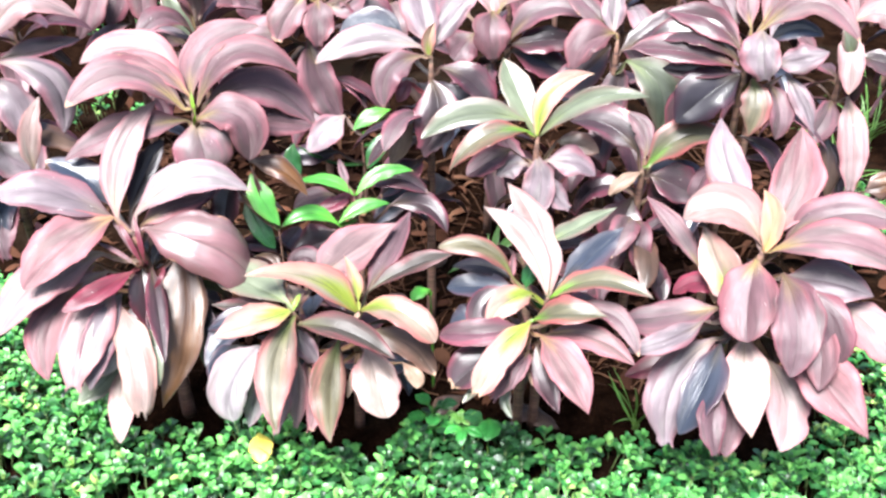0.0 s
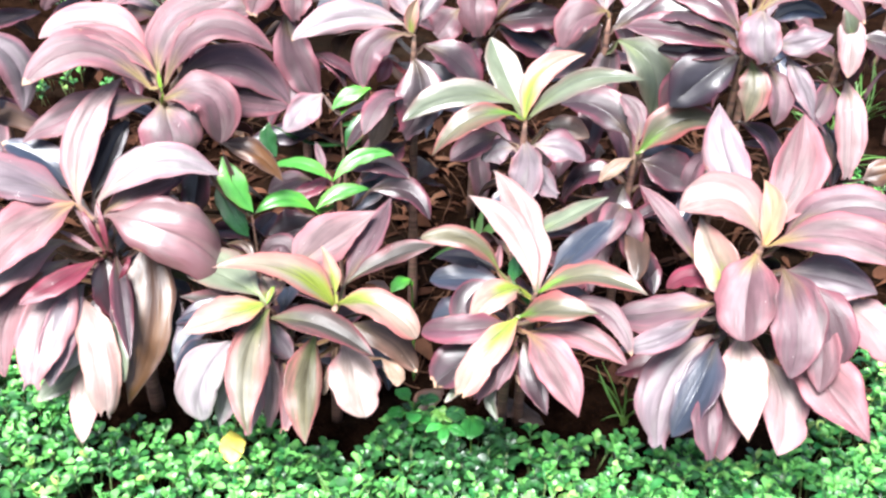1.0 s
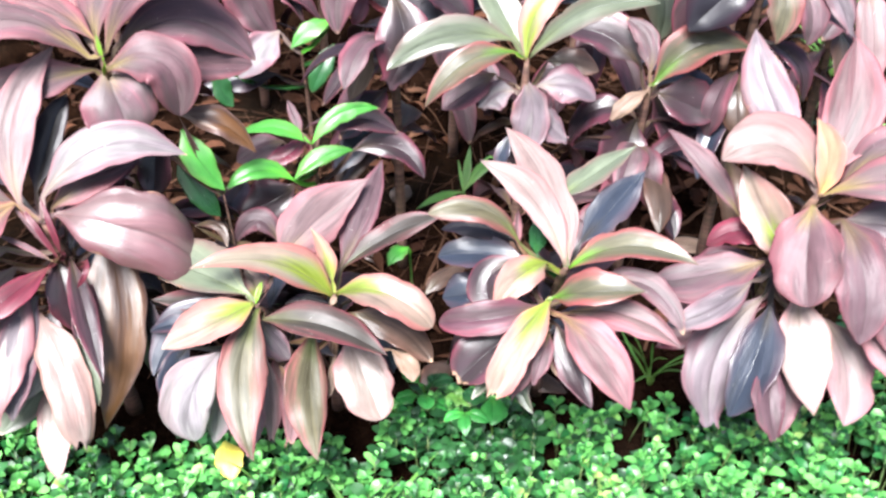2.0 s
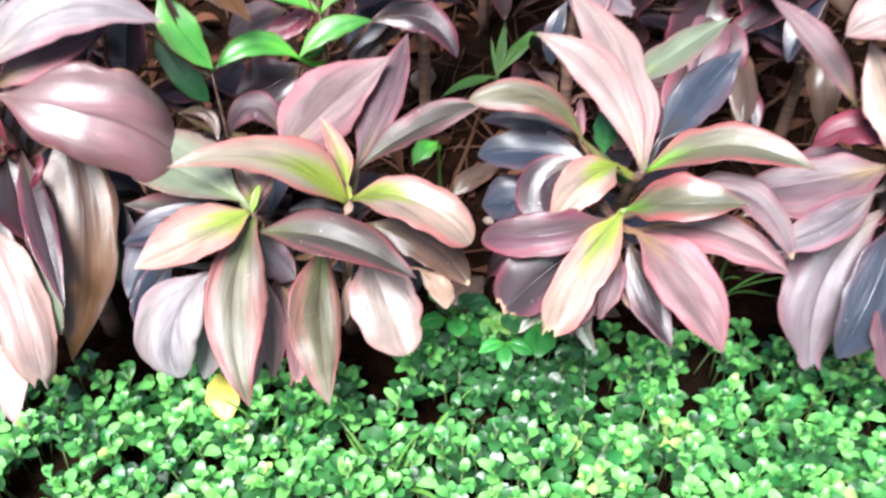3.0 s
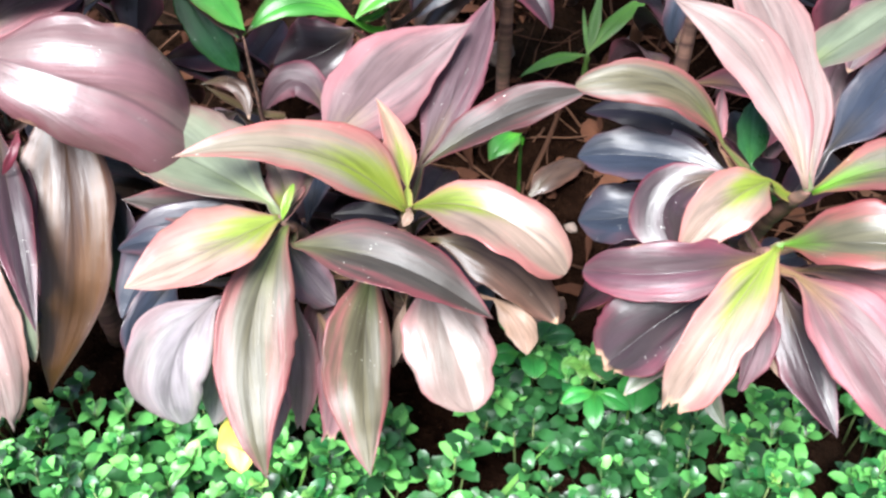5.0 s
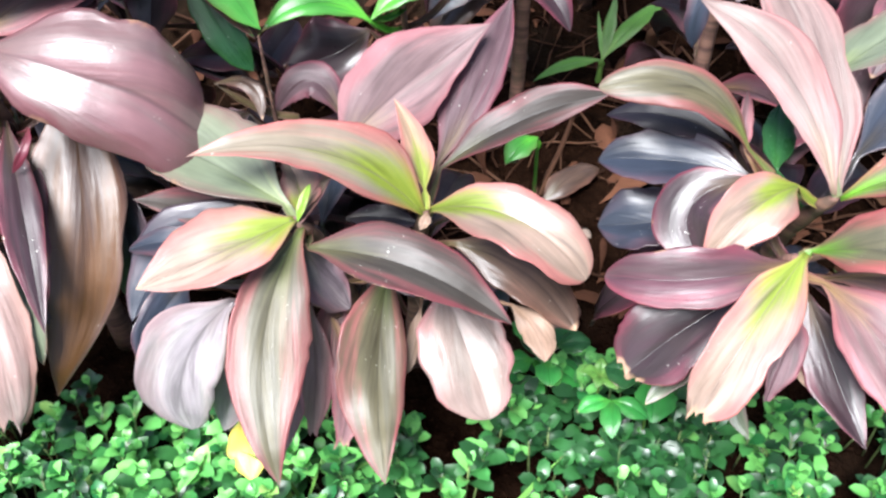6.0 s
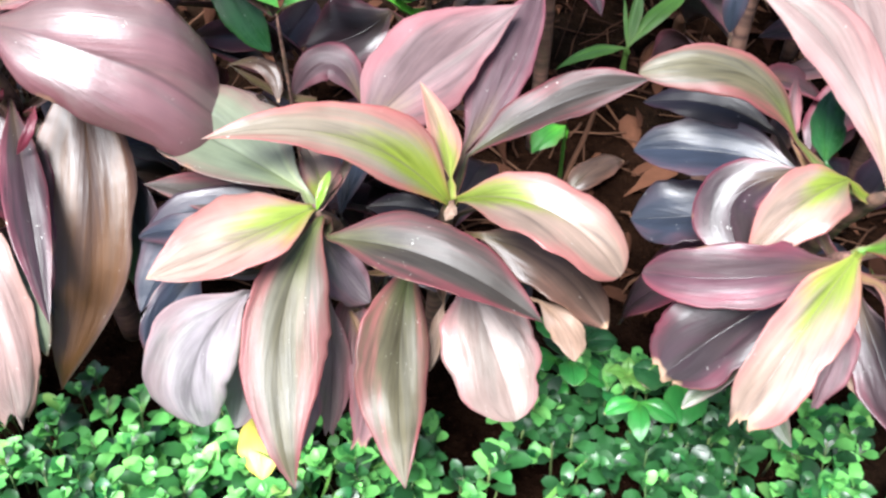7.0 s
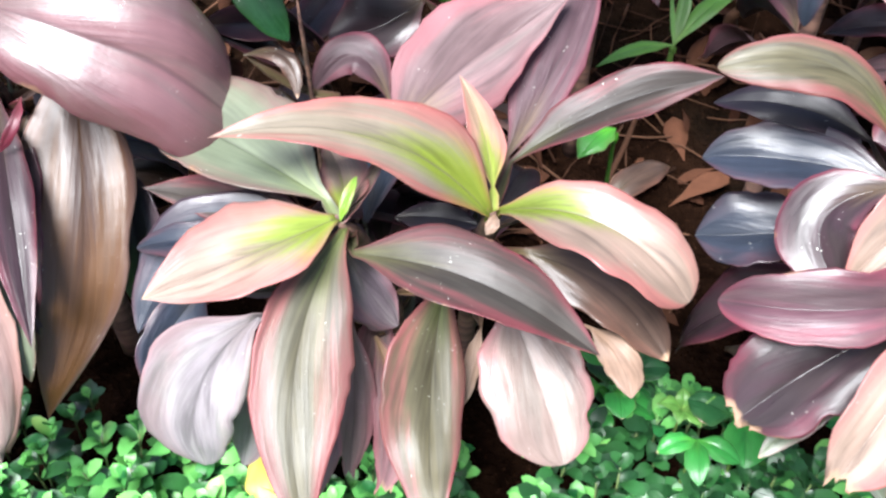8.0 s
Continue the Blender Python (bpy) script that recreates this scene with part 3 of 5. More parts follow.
class Plant:
    """A rosette plant: an Empty at its foot, a bent stem, and leaves."""

    def __init__(self, label, foot, crown, name="ti_plant", category="plant", group="ti plants in the bed", radius=0.0085, bark=None):
        fx, fy = foot
        self.foot = Vector((fx, fy, ground_height(fx, fy) - 0.01))
        self.crown = Vector(crown) - self.foot
        self.thing = new(name)
        self.thing.location = self.foot
        tagged(self.thing, label, category, group)
        up = Vector((0, 0, self.crown.z))
        self.axis = []
        for i in range(13):
            s = i / 12
            p = (1 - s) ** 2 * Vector((0, 0, 0)) + 2 * s * (1 - s) * (0.62 * up + 0.25 * Vector((self.crown.x, self.crown.y, 0))) + s * s * self.crown
            self.axis.append(p)
        if radius:
            radii = [radius * (1.25 - 0.55 * i / 12) * (1 + 0.07 * math.sin(i * 2.7)) for i in range(13)]
            radii[-1] = radius * 0.35
            verts, faces = tube(self.axis, radii, 10)
            mesh_object("stem", verts, faces, bark or BARK, self.thing, "ringed brown stem")

    def leaf(self, base, heading, rise, length, arch, sway, width, roll, kind, belly=0.5, label="", name="leaf", tip="", hook=(0.0, 0.0)):
        """base: from the crown; heading, rise: the way from base to tip; arch, sway: how far its middle lies above and beside that line."""
        b = self.crown + Vector(base)
        seed = int(abs(7919 * b.x + 6271 * b.y + 4567 * self.foot.x + 31 * heading + 12007 * length)) % 9973
        h, r = radians(heading), radians(rise)
        c = Vector((math.cos(h) * math.cos(r), math.sin(h) * math.cos(r), math.sin(r)))
        up = Vector((0, 0, 1))
        n0 = up - c * c.z
        n0 = n0.normalized() if n0.length > 0.05 else Vector((0, -1, 0))
        side = c.cross(n0)
        t = b + c * length
        m = (b + t) / 2 + n0 * arch + side * sway
        normal = n0 * math.cos(radians(roll)) + side * math.sin(radians(roll))
        # the stalk starts on the stem a little lower
        want = b.z - 0.35 * Vector((b.x - self.crown.x, b.y - self.crown.y)).length - 0.012
        start = min(self.axis, key=lambda p: abs(p.z - want))
        stalk = []
        if (b - start).length > 0.006:
            for i in range(4):
                s = i / 4
                p = start.lerp(b, s)
                p.z -= 0.12 * (b - start).length * math.sin(math.pi * s)
                stalk.append(p)
        hangs = rise < -15 and kind in ("pale", "tan", "dry", "dusk", "mauve", "purple", "lilac", "pink")
        verts, faces, uvs = blade((b, m, t), normal, width, FORM.get(kind, (0.3, 0.3, 0.06, 0.02)), stalk, belly=belly, seed=seed, tip=TIPS[tip or TIP_OF.get(kind, "usual")],
                                  bite=0.06 if kind in ("dry", "brown") else 0.0, torn=0.11 if tip == "worn" or hangs and not tip and seed % 5 < 2 else 0.0, hook=hook)
        return mesh_object(name, verts, faces, LEAF[kind], self.thing, label, uvs)


def skirt(plant, count, seed, low=0.35, high=0.85, heads=(0, 360), kinds=("purple", "mauve", "slate", "plum", "brown", "mauve")):
    """Old dark leaves that hang round the stem below the crown."""
    rng = random.Random(seed)
    for k in range(count):
        z = plant.crown.z * (low + (high - low) * (k + rng.random()) / count)
        on = min(plant.axis, key=lambda p: abs(p.z - z))
        heading = rng.uniform(*heads)
        out = 0.02
        base = on - plant.crown + Vector((out * math.cos(radians(heading)), out * math.sin(radians(heading)), 0.01))
        plant.leaf(tuple(base), heading, rng.uniform(-50, -8), rng.uniform(0.11, 0.17), rng.uniform(0.012, 0.035), rng.uniform(-0.015, 0.015), rng.uniform(0.042, 0.06), rng.uniform(-25, 25), rng.choice(kinds))


def rosette(x, y, height, count, seed, label, kinds):
    """A whole plant at the back of the bed: young leaves upright, older ones spreading and hanging."""
    rng = random.Random(seed)
    plant = Plant(label, (x + rng.uniform(-0.04, 0.04), y + rng.uniform(0, 0.05)), (x, y, height))
    for k in range(count):
        s = k / (count - 1)
        heading = 137.5 * k + rng.uniform(-20, 20)
        plant.leaf((0.008 * math.cos(radians(heading)), 0.008 * math.sin(radians(heading)), -0.10 * s), heading, 58 - 95 * s + rng.uniform(-10, 10),
                   rng.uniform(0.15, 0.20) * (0.75 + 0.25 * min(1, 3 * s)), rng.uniform(0.02, 0.05), rng.uniform(-0.02, 0.02), rng.uniform(0.05, 0.07), rng.uniform(-20, 20), rng.choice(kinds))
    skirt(plant, 6, seed + 1)


# ---- the bed: one sheet of soil to the horizon ----
def lines(low, high, step):
    inner = list(np.arange(low, high + 1e-6, step))
    out, d = [], step
    while d < 400:
        d *= 1.6
        out.append(d)
    return [low - d for d in out[::-1]] + inner + [high + d for d in out]


def build_ground():
    xs, ys = lines(-1.5, 1.5, 0.025), lines(0.3, 3.2, 0.025)
    verts = [(x, y, ground_height(x, y)) for y in ys for x in xs]
    w = len(xs)
    faces = [(j * w + i, j * w + i + 1, (j + 1) * w + i + 1, (j + 1) * w + i) for j in range(len(ys) - 1) for i in range(w - 1)]
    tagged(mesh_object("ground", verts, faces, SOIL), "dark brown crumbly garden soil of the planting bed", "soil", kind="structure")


build_ground()


# ---- the ti plants: front row, then the rows behind ----

p = Plant('ti plant with yellow-green young leaves and striped hanging leaves', (-0.179, 1.523), (-0.209, 1.383, 0.364))
p.leaf((-0.002, 0.002, 0.002), 214, -3, 0.137, 0.005, -0.005, 0.067, -25, "young", tip="acute")
p.leaf((-0.011, 0.010, 0.012), 148, 1, 0.178, 0.003, -0.000, 0.083, -20, "olive")
p.leaf((0.003, 0.002, -0.006), 269, -31, 0.209, 0.012, 0.021, 0.065, -7, "stripe", tip="acute")
p.leaf((0.001, 0.003, 0.003), 108, 4, 0.075, -0.001, 0.007, 0.035, 1, "young", tip="acute")
p.leaf((-0.045, -0.068, -0.023), 213, -67, 0.146, 0.020, 0.008, 0.074, -42, "silver", tip="blunt")
p.leaf((-0.033, -0.048, -0.064), 221, -66, 0.129, 0.005, 0.002, 0.042, -34, "silver")
p.leaf((-0.015, 0.012, -0.028), 167, 4, 0.141, -0.001, 0.006, 0.037, -23, "moss")
p.leaf((-0.015, 0.006, -0.033), 194, -25, 0.155, 0.022, 0.032, 0.057, -28, "slate")
p.leaf((0.008, -0.028, -0.071), 270, -60, 0.123, 0.003, -0.004, 0.034, -6, "pale")
p.leaf((0.002, 0.007, -0.036), 338, -57, 0.072, -0.003, 0.002, 0.041, 27, "lilac")
p.leaf((0.030, 0.062, 0.029), 48, 11, 0.192, -0.008, -0.015, 0.079, 20, "pale", belly=0.46, tip="acute")
p.leaf((0.011, -0.017, -0.012), 342, -8, 0.177, 0.018, -0.003, 0.059, 23, "moss", belly=0.45, tip="acute")
p.leaf((0.001, -0.003, 0.004), 72, 34, 0.033, 0.003, -0.000, 0.008, 12, "lime")
p.leaf((-0.098, -0.011, -0.064), 247, -27, 0.082, 0.013, 0.003, 0.040, -22, "slate")
p.leaf((-0.055, 0.004, -0.037), 174, -9, 0.101, 0.012, -0.002, 0.028, -32, "slate")
p.leaf((-0.015, -0.042, -0.071), 272, -37, 0.127, 0.010, -0.002, 0.040, -7, "pale")
skirt(p, 10, 17, heads=(10, 170), kinds=("slate", "dark", "purple"))

p = Plant('ti plant with pointed yellow bud and arching bronze-pink leaves', (-0.126, 1.524), (-0.106, 1.424, 0.344))
p.leaf((-0.002, -0.002, -0.002), 191, 25, 0.205, 0.031, 0.008, 0.057, -31, "arching", belly=0.3, tip="acute")
p.leaf((0.006, 0.000, 0.001), 334, -6, 0.146, 0.030, -0.002, 0.061, 25, "young", belly=0.62, tip="blunt")
p.leaf((0.012, 0.040, 0.013), 13, 22, 0.162, 0.007, -0.008, 0.040, 27, "moss", belly=0.6)
p.leaf((-0.001, 0.012, 0.013), 121, 48, 0.082, 0.000, 0.005, 0.026, -12, "bud", belly=0.4, tip="acute")
p.leaf((0.009, 0.059, 0.003), 67, 26, 0.185, 0.001, 0.005, 0.049, 10, "mauve", tip="acute")
p.leaf((0.024, 0.002, -0.041), 333, -21, 0.135, 0.011, -0.010, 0.058, 23, "brown")
p.leaf((0.078, -0.036, -0.079), 300, -15, 0.061, -0.001, -0.007, 0.029, 18, "dry")
p.leaf((-0.030, -0.028, -0.041), 272, -28, 0.187, -0.008, 0.009, 0.061, -4, "stripe", tip="acute")
p.leaf((0.015, -0.031, -0.058), 296, -33, 0.126, 0.007, 0.000, 0.078, 10, "cream", tip="blunt")
p.leaf((-0.076, -0.026, -0.067), 274, -35, 0.111, -0.013, 0.007, 0.031, -9, "pink")
p.leaf((-0.074, 0.028, -0.039), 0, -3, 0.065, 0.002, -0.003, 0.028, 25, "dark")
p.leaf((-0.003, -0.034, -0.089), 258, -39, 0.060, -0.000, 0.001, 0.014, -8, "dry")
p.leaf((0.002, -0.005, 0.002), 248, -26, 0.017, 0.002, -0.001, 0.010, -9, "dry")
p.leaf((-0.081, -0.053, -0.084), 277, -35, 0.118, 0.011, -0.013, 0.037, -3, "pink")
skirt(p, 10, 32, heads=(10, 170), kinds=("slate", "dark", "purple"))

p = Plant('ti plant with pale pink upright leaves and dark slate lower leaves', (0.211, 1.531), (0.211, 1.371, 0.419))
p.leaf((-0.002, 0.001, 0.002), 137, 36, 0.182, 0.009, 0.023, 0.047, -26, "shell", belly=0.6, tip="acute")
p.leaf((0.003, 0.006, 0.000), 118, 40, 0.206, -0.002, 0.023, 0.063, -18, "shell", belly=0.55, tip="acute")
p.leaf((0.003, -0.002, -0.000), 339, 15, 0.170, 0.027, -0.008, 0.052, 30, "bronze", tip="acute")
p.leaf((-0.004, 0.078, 0.055), 34, 12, 0.151, -0.007, -0.006, 0.049, 11, "olive", tip="acute")
p.leaf((0.024, 0.041, 0.007), 42, 20, 0.151, -0.005, -0.003, 0.053, 14, "slate", tip="acute")
p.leaf((-0.024, 0.019, -0.006), 216, -20, 0.101, 0.022, -0.003, 0.049, -20, "young", tip="acute")
p.leaf((-0.056, 0.056, 0.000), 174, 20, 0.134, 0.030, 0.007, 0.038, -33, "stripe", belly=0.6, tip="blunt")
p.leaf((-0.059, 0.088, -0.021), 156, -4, 0.111, 0.011, 0.004, 0.033, -31, "dark")
p.leaf((-0.047, 0.056, -0.031), 160, -10, 0.130, 0.008, 0.002, 0.055, -30, "slate")
p.leaf((-0.082, 0.064, -0.085), 166, -21, 0.088, -0.000, -0.002, 0.060, -27, "slate")
p.leaf((-0.059, 0.054, -0.002), 84, 32, 0.055, -0.002, -0.001, 0.013, -9, "pink", tip="acute")
p.leaf((-0.034, 0.042, -0.010), 79, 17, 0.069, -0.001, -0.002, 0.026, -8, "darkgreen")
skirt(p, 4, 46, heads=(30, 150), kinds=("slate", "dark", "purple"))

p = Plant('short ti plant with bronze, pink and purple leaves spreading low', (0.179, 1.513), (0.179, 1.323, 0.399))
p.leaf((-0.025, 0.074, 0.014), 240, -36, 0.083, -0.000, 0.035, 0.049, -2, "purple")
p.leaf((-0.002, 0.008, -0.012), 179, -9, 0.141, 0.008, -0.019, 0.046, -26, "plum", tip="blunt")
p.leaf((-0.009, 0.010, -0.037), 200, -32, 0.143, 0.006, 0.004, 0.071, -21, "purple", belly=0.5, tip="worn")
p.leaf((0.004, 0.003, 0.003), 230, -30, 0.154, 0.013, -0.001, 0.049, -12, "young", belly=0.5, tip="worn")
p.leaf((0.006, 0.008, -0.034), 232, -36, 0.122, 0.001, -0.001, 0.032, -9, "pink")
p.leaf((0.009, 0.004, 0.005), 340, 18, 0.122, 0.015, 0.012, 0.052, 29, "bronze", tip="acute")
p.leaf((0.029, 0.001, -0.020), 330, 1, 0.152, 0.016, -0.012, 0.048, 27, "pink")
p.leaf((0.060, 0.026, 0.006), 322, -8, 0.139, 0.028, -0.020, 0.038, 28, "mauve")
p.leaf((0.021, -0.007, -0.018), 300, -21, 0.151, 0.018, -0.000, 0.065, 21, "pink", belly=0.55, tip="acute")
p.leaf((0.015, -0.003, -0.036), 289, -28, 0.121, -0.006, -0.001, 0.041, 16, "purple", tip="acute")
p.leaf((0.008, 0.001, -0.056), 275, -20, 0.066, -0.002, 0.004, 0.013, 11, "dry")
p.leaf((-0.005, -0.005, -0.080), 257, -42, 0.086, -0.001, 0.021, 0.023, 1, "olive")
p.leaf((-0.021, 0.012, -0.067), 214, -34, 0.115, 0.000, 0.004, 0.025, -17, "olive")
p.leaf((0.016, 0.007, -0.032), 339, 0, 0.088, 0.001, -0.002, 0.033, 26, "purple")
p.leaf((-0.008, -0.022, -0.039), 235, -23, 0.094, 0.008, 0.003, 0.026, 18, "pink")
p.leaf((0.002, -0.021, -0.036), 245, -28, 0.075, 0.010, -0.002, 0.024, -12, "dusk")
skirt(p, 5, 62, heads=(0, 180), kinds=("slate", "dark", "purple"))

p = Plant('tall ti plant with large pale pink leaves and an orange bud', (0.549, 1.530), (0.549, 1.410, 0.495), radius=0.011)
p.leaf((0.000, 0.006, 0.009), 162, 9, 0.130, 0.034, 0.018, 0.087, -36, "shell", tip="usual")
p.leaf((-0.033, -0.048, -0.082), 114, 36, 0.153, -0.004, -0.001, 0.064, -26, "young", tip="acute")
p.leaf((-0.014, 0.047, 0.037), 103, 35, 0.192, -0.003, -0.013, 0.067, -18, "lilac", tip="acute")
p.leaf((0.013, 0.012, 0.021), 67, 42, 0.200, -0.000, 0.010, 0.085, 4, "pink", tip="acute")
p.leaf((0.001, -0.002, -0.003), 88, 51, 0.106, 0.012, 0.009, 0.036, -9, "peach")
p.leaf((0.033, 0.010, 0.002), 346, 23, 0.179, 0.033, -0.011, 0.077, 36, "mauve")
p.leaf((0.013, -0.001, 0.002), 334, 6, 0.194, 0.036, 0.006, 0.070, 35, "dusk")
p.leaf((-0.013, -0.020, -0.003), 257, -40, 0.137, 0.005, 0.005, 0.089, 6, "dusk", tip="blunt")
p.leaf((0.031, -0.022, -0.027), 270, -40, 0.167, 0.018, -0.011, 0.080, 21, "mauve")
p.leaf((0.044, -0.011, -0.038), 337, 0, 0.130, 0.011, 0.006, 0.074, 33, "lilac", tip="acute")
p.leaf((0.058, -0.052, -0.119), 299, -24, 0.197, 0.003, 0.009, 0.085, 24, "pink", tip="acute")
p.leaf((-0.019, -0.055, -0.121), 269, -38, 0.169, 0.004, 0.007, 0.073, 9, "shell")
p.leaf((0.022, -0.069, -0.164), 274, -40, 0.145, -0.004, -0.020, 0.072, 13, "pale")
p.leaf((-0.030, -0.066, -0.180), 260, -44, 0.148, -0.016, 0.005, 0.065, 1, "dusk")
p.leaf((-0.061, -0.020, -0.096), 176, -14, 0.160, 0.001, -0.007, 0.073, -32, "mauve")
p.leaf((-0.057, -0.045, -0.154), 184, -22, 0.159, -0.004, 0.002, 0.049, -30, "red")
p.leaf((-0.064, -0.046, -0.140), 236, -47, 0.199, 0.019, 0.027, 0.081, -13, "lilac")
p.leaf((-0.060, -0.069, -0.134), 236, -39, 0.162, 0.011, -0.007, 0.064, -5, "slate")
p.leaf((0.123, -0.030, -0.076), 312, -24, 0.131, 0.012, -0.004, 0.080, 32, "pale")
p.leaf((-0.038, 0.008, -0.086), 165, -12, 0.092, 0.020, 0.006, 0.044, -33, "red")
p.leaf((0.049, -0.018, -0.044), 334, -8, 0.072, 0.007, -0.005, 0.060, 33, "purple")
p.leaf((-0.080, 0.050, -0.067), 128, 29, 0.160, 0.012, -0.002, 0.033, -32, "dusk", tip="acute")
p.leaf((0.051, -0.041, -0.035), 302, -47, 0.145, 0.018, -0.008, 0.070, 31, "mauve")
p.leaf((-0.065, -0.130, -0.178), 262, -37, 0.109, 0.013, 0.010, 0.044, 5, "mauve")
p.leaf((0.066, -0.039, -0.073), 275, -35, 0.142, 0.013, -0.010, 0.060, 17, "dusk")
p.leaf((-0.091, -0.060, -0.096), 201, -13, 0.137, 0.001, -0.013, 0.041, -32, "lilac")
skirt(p, 16, 85, heads=(0, 180))

p = Plant('large ti plant with glossy mauve leaves and tanned old hanging leaves', (-0.474, 1.550), (-0.494, 1.470, 0.454), radius=0.011)
p.leaf((-0.025, 0.005, 0.026), 75, 43, 0.227, 0.013, -0.030, 0.062, 22, "pale", tip="acute")
p.leaf((-0.015, 0.042, 0.021), 73, 36, 0.150, -0.003, -0.008, 0.043, 21, "dark")
p.leaf((-0.001, 0.026, 0.024), 17, 6, 0.202, 0.039, -0.016, 0.068, 37, "lilac", tip="acute")
p.leaf((-0.035, 0.010, 0.022), 193, 18, 0.198, 0.023, 0.001, 0.079, -36, "lilac")
p.leaf((-0.046, 0.045, 0.029), 167, 29, 0.138, 0.012, 0.009, 0.065, -28, "slate")
p.leaf((-0.032, 0.004, 0.029), 228, -22, 0.186, 0.016, -0.002, 0.088, -33, "pink")
p.leaf((0.019, 0.004, 0.010), 358, -18, 0.187, 0.028, 0.027, 0.105, 24, "big", belly=0.6, tip="square", hook=(0.12, 0.0))
p.leaf((0.002, 0.036, -0.003), 32, 13, 0.130, 0.011, -0.001, 0.047, 34, "pink")
p.leaf((0.002, -0.034, -0.053), 228, -9, 0.135, 0.003, -0.004, 0.040, -30, "red")
p.leaf((0.007, -0.005, -0.059), 287, -55, 0.106, 0.010, -0.001, 0.045, 0, "purple")
p.leaf((-0.028, -0.041, -0.073), 257, -36, 0.203, 0.015, 0.011, 0.080, -21, "pale")
p.leaf((-0.077, -0.032, -0.080), 257, -34, 0.182, 0.022, 0.024, 0.062, -25, "pink")
p.leaf((-0.015, -0.069, -0.102), 295, -41, 0.203, 0.018, -0.009, 0.060, -4, "rust", tip="worn")
p.leaf((0.067, 0.041, -0.045), 272, -48, 0.285, 0.019, -0.020, 0.089, -15, "tan", belly=0.4, tip="acute", hook=(0.0, 0.04))
p.leaf((0.043, -0.003, -0.079), 280, -40, 0.166, 0.010, 0.012, 0.037, -11, "purple")
p.leaf((-0.011, -0.093, -0.201), 279, -29, 0.148, -0.002, 0.007, 0.044, -11, "cream")
p.leaf((-0.009, -0.068, -0.201), 231, -22, 0.124, 0.002, -0.005, 0.049, -28, "olive")
p.leaf((-0.054, -0.017, -0.031), 228, -21, 0.214, 0.021, 0.019, 0.087, -32, "pale")
p.leaf((0.017, 0.050, -0.010), 48, 21, 0.165, -0.008, 0.007, 0.050, 30, "purple")
p.leaf((0.014, -0.036, -0.043), 157, 16, 0.089, 0.010, -0.004, 0.008, -30, "dusk")
p.leaf((0.018, -0.016, -0.048), 120, 64, 0.085, 0.012, -0.002, 0.008, -5, "red")
p.leaf((0.014, -0.017, -0.050), 152, 50, 0.095, 0.010, -0.007, 0.007, -23, "dusk")
p.leaf((0.017, -0.026, -0.046), 141, 49, 0.091, 0.012, -0.004, 0.008, -18, "red")
p.leaf((0.021, 0.002, -0.063), 291, -25, 0.199, 0.005, -0.001, 0.034, -6, "purple", tip="acute")
p.leaf((-0.107, -0.076, -0.122), 261, -37, 0.108, 0.015, 0.020, 0.041, -22, "rust")
p.leaf((0.096, 0.004, -0.120), 287, -59, 0.133, 0.014, -0.006, 0.040, -1, "slate")
p.leaf((-0.001, -0.044, -0.116), 248, -39, 0.134, 0.008, -0.007, 0.047, -26, "silver")
p.leaf((-0.074, -0.003, -0.058), 204, -26, 0.175, 0.005, -0.011, 0.063, -45, "pink")
p.leaf((-0.017, -0.052, -0.088), 260, -38, 0.171, 0.013, 0.003, 0.056, -21, "lilac")
p.leaf((-0.054, -0.009, -0.071), 226, -27, 0.166, 0.012, -0.005, 0.068, -38, "pale")
p.leaf((0.053, -0.021, -0.050), 245, -42, 0.042, 0.009, -0.010, 0.008, -29, "red")
p.leaf((0.035, -0.081, -0.130), 292, -43, 0.108, 0.013, -0.002, 0.023, -6, "olive")
skirt(p, 16, 106, heads=(20, 160))

p = Plant('ti plant with long arching dusky pink leaves round a yellow heart', (-0.411, 1.697), (-0.411, 1.617, 0.627))
p.leaf((-0.006, 0.015, 0.008), 40, 37, 0.180, 0.036, -0.029, 0.060, 38, "dusk")
p.leaf((0.006, 0.013, -0.000), 16, 14, 0.187, 0.063, -0.020, 0.060, 40, "dusk")
p.leaf((-0.006, 0.008, 0.019), 185, 33, 0.145, 0.013, 0.009, 0.039, -39, "pink")
p.leaf((-0.014, -0.005, -0.001), 202, 8, 0.193, 0.053, 0.017, 0.072, -40, "dusk")
p.leaf((-0.028, 0.034, 0.019), 184, 16, 0.176, 0.042, 0.027, 0.070, -38, "pale")
p.leaf((0.007, -0.008, -0.018), 346, -34, 0.115, 0.051, -0.014, 0.081, 32, "dusk", tip="blunt")
p.leaf((-0.002, 0.010, -0.028), 300, -55, 0.107, 0.010, 0.001, 0.104, 8, "mauve")
p.leaf((0.010, 0.033, -0.010), 17, -15, 0.201, 0.049, -0.016, 0.085, 40, "mauve")
p.leaf((0.045, 0.044, -0.035), 13, -10, 0.155, 0.006, 0.003, 0.073, 38, "dusk")
p.leaf((-0.018, 0.015, -0.030), 207, -11, 0.217, 0.014, 0.009, 0.059, -38, "dusk")
p.leaf((0.004, -0.003, -0.009), 115, 68, 0.039, -0.000, -0.001, 0.007, -13, "lime", tip="acute")
skirt(p, 16, 119, heads=(0, 360))

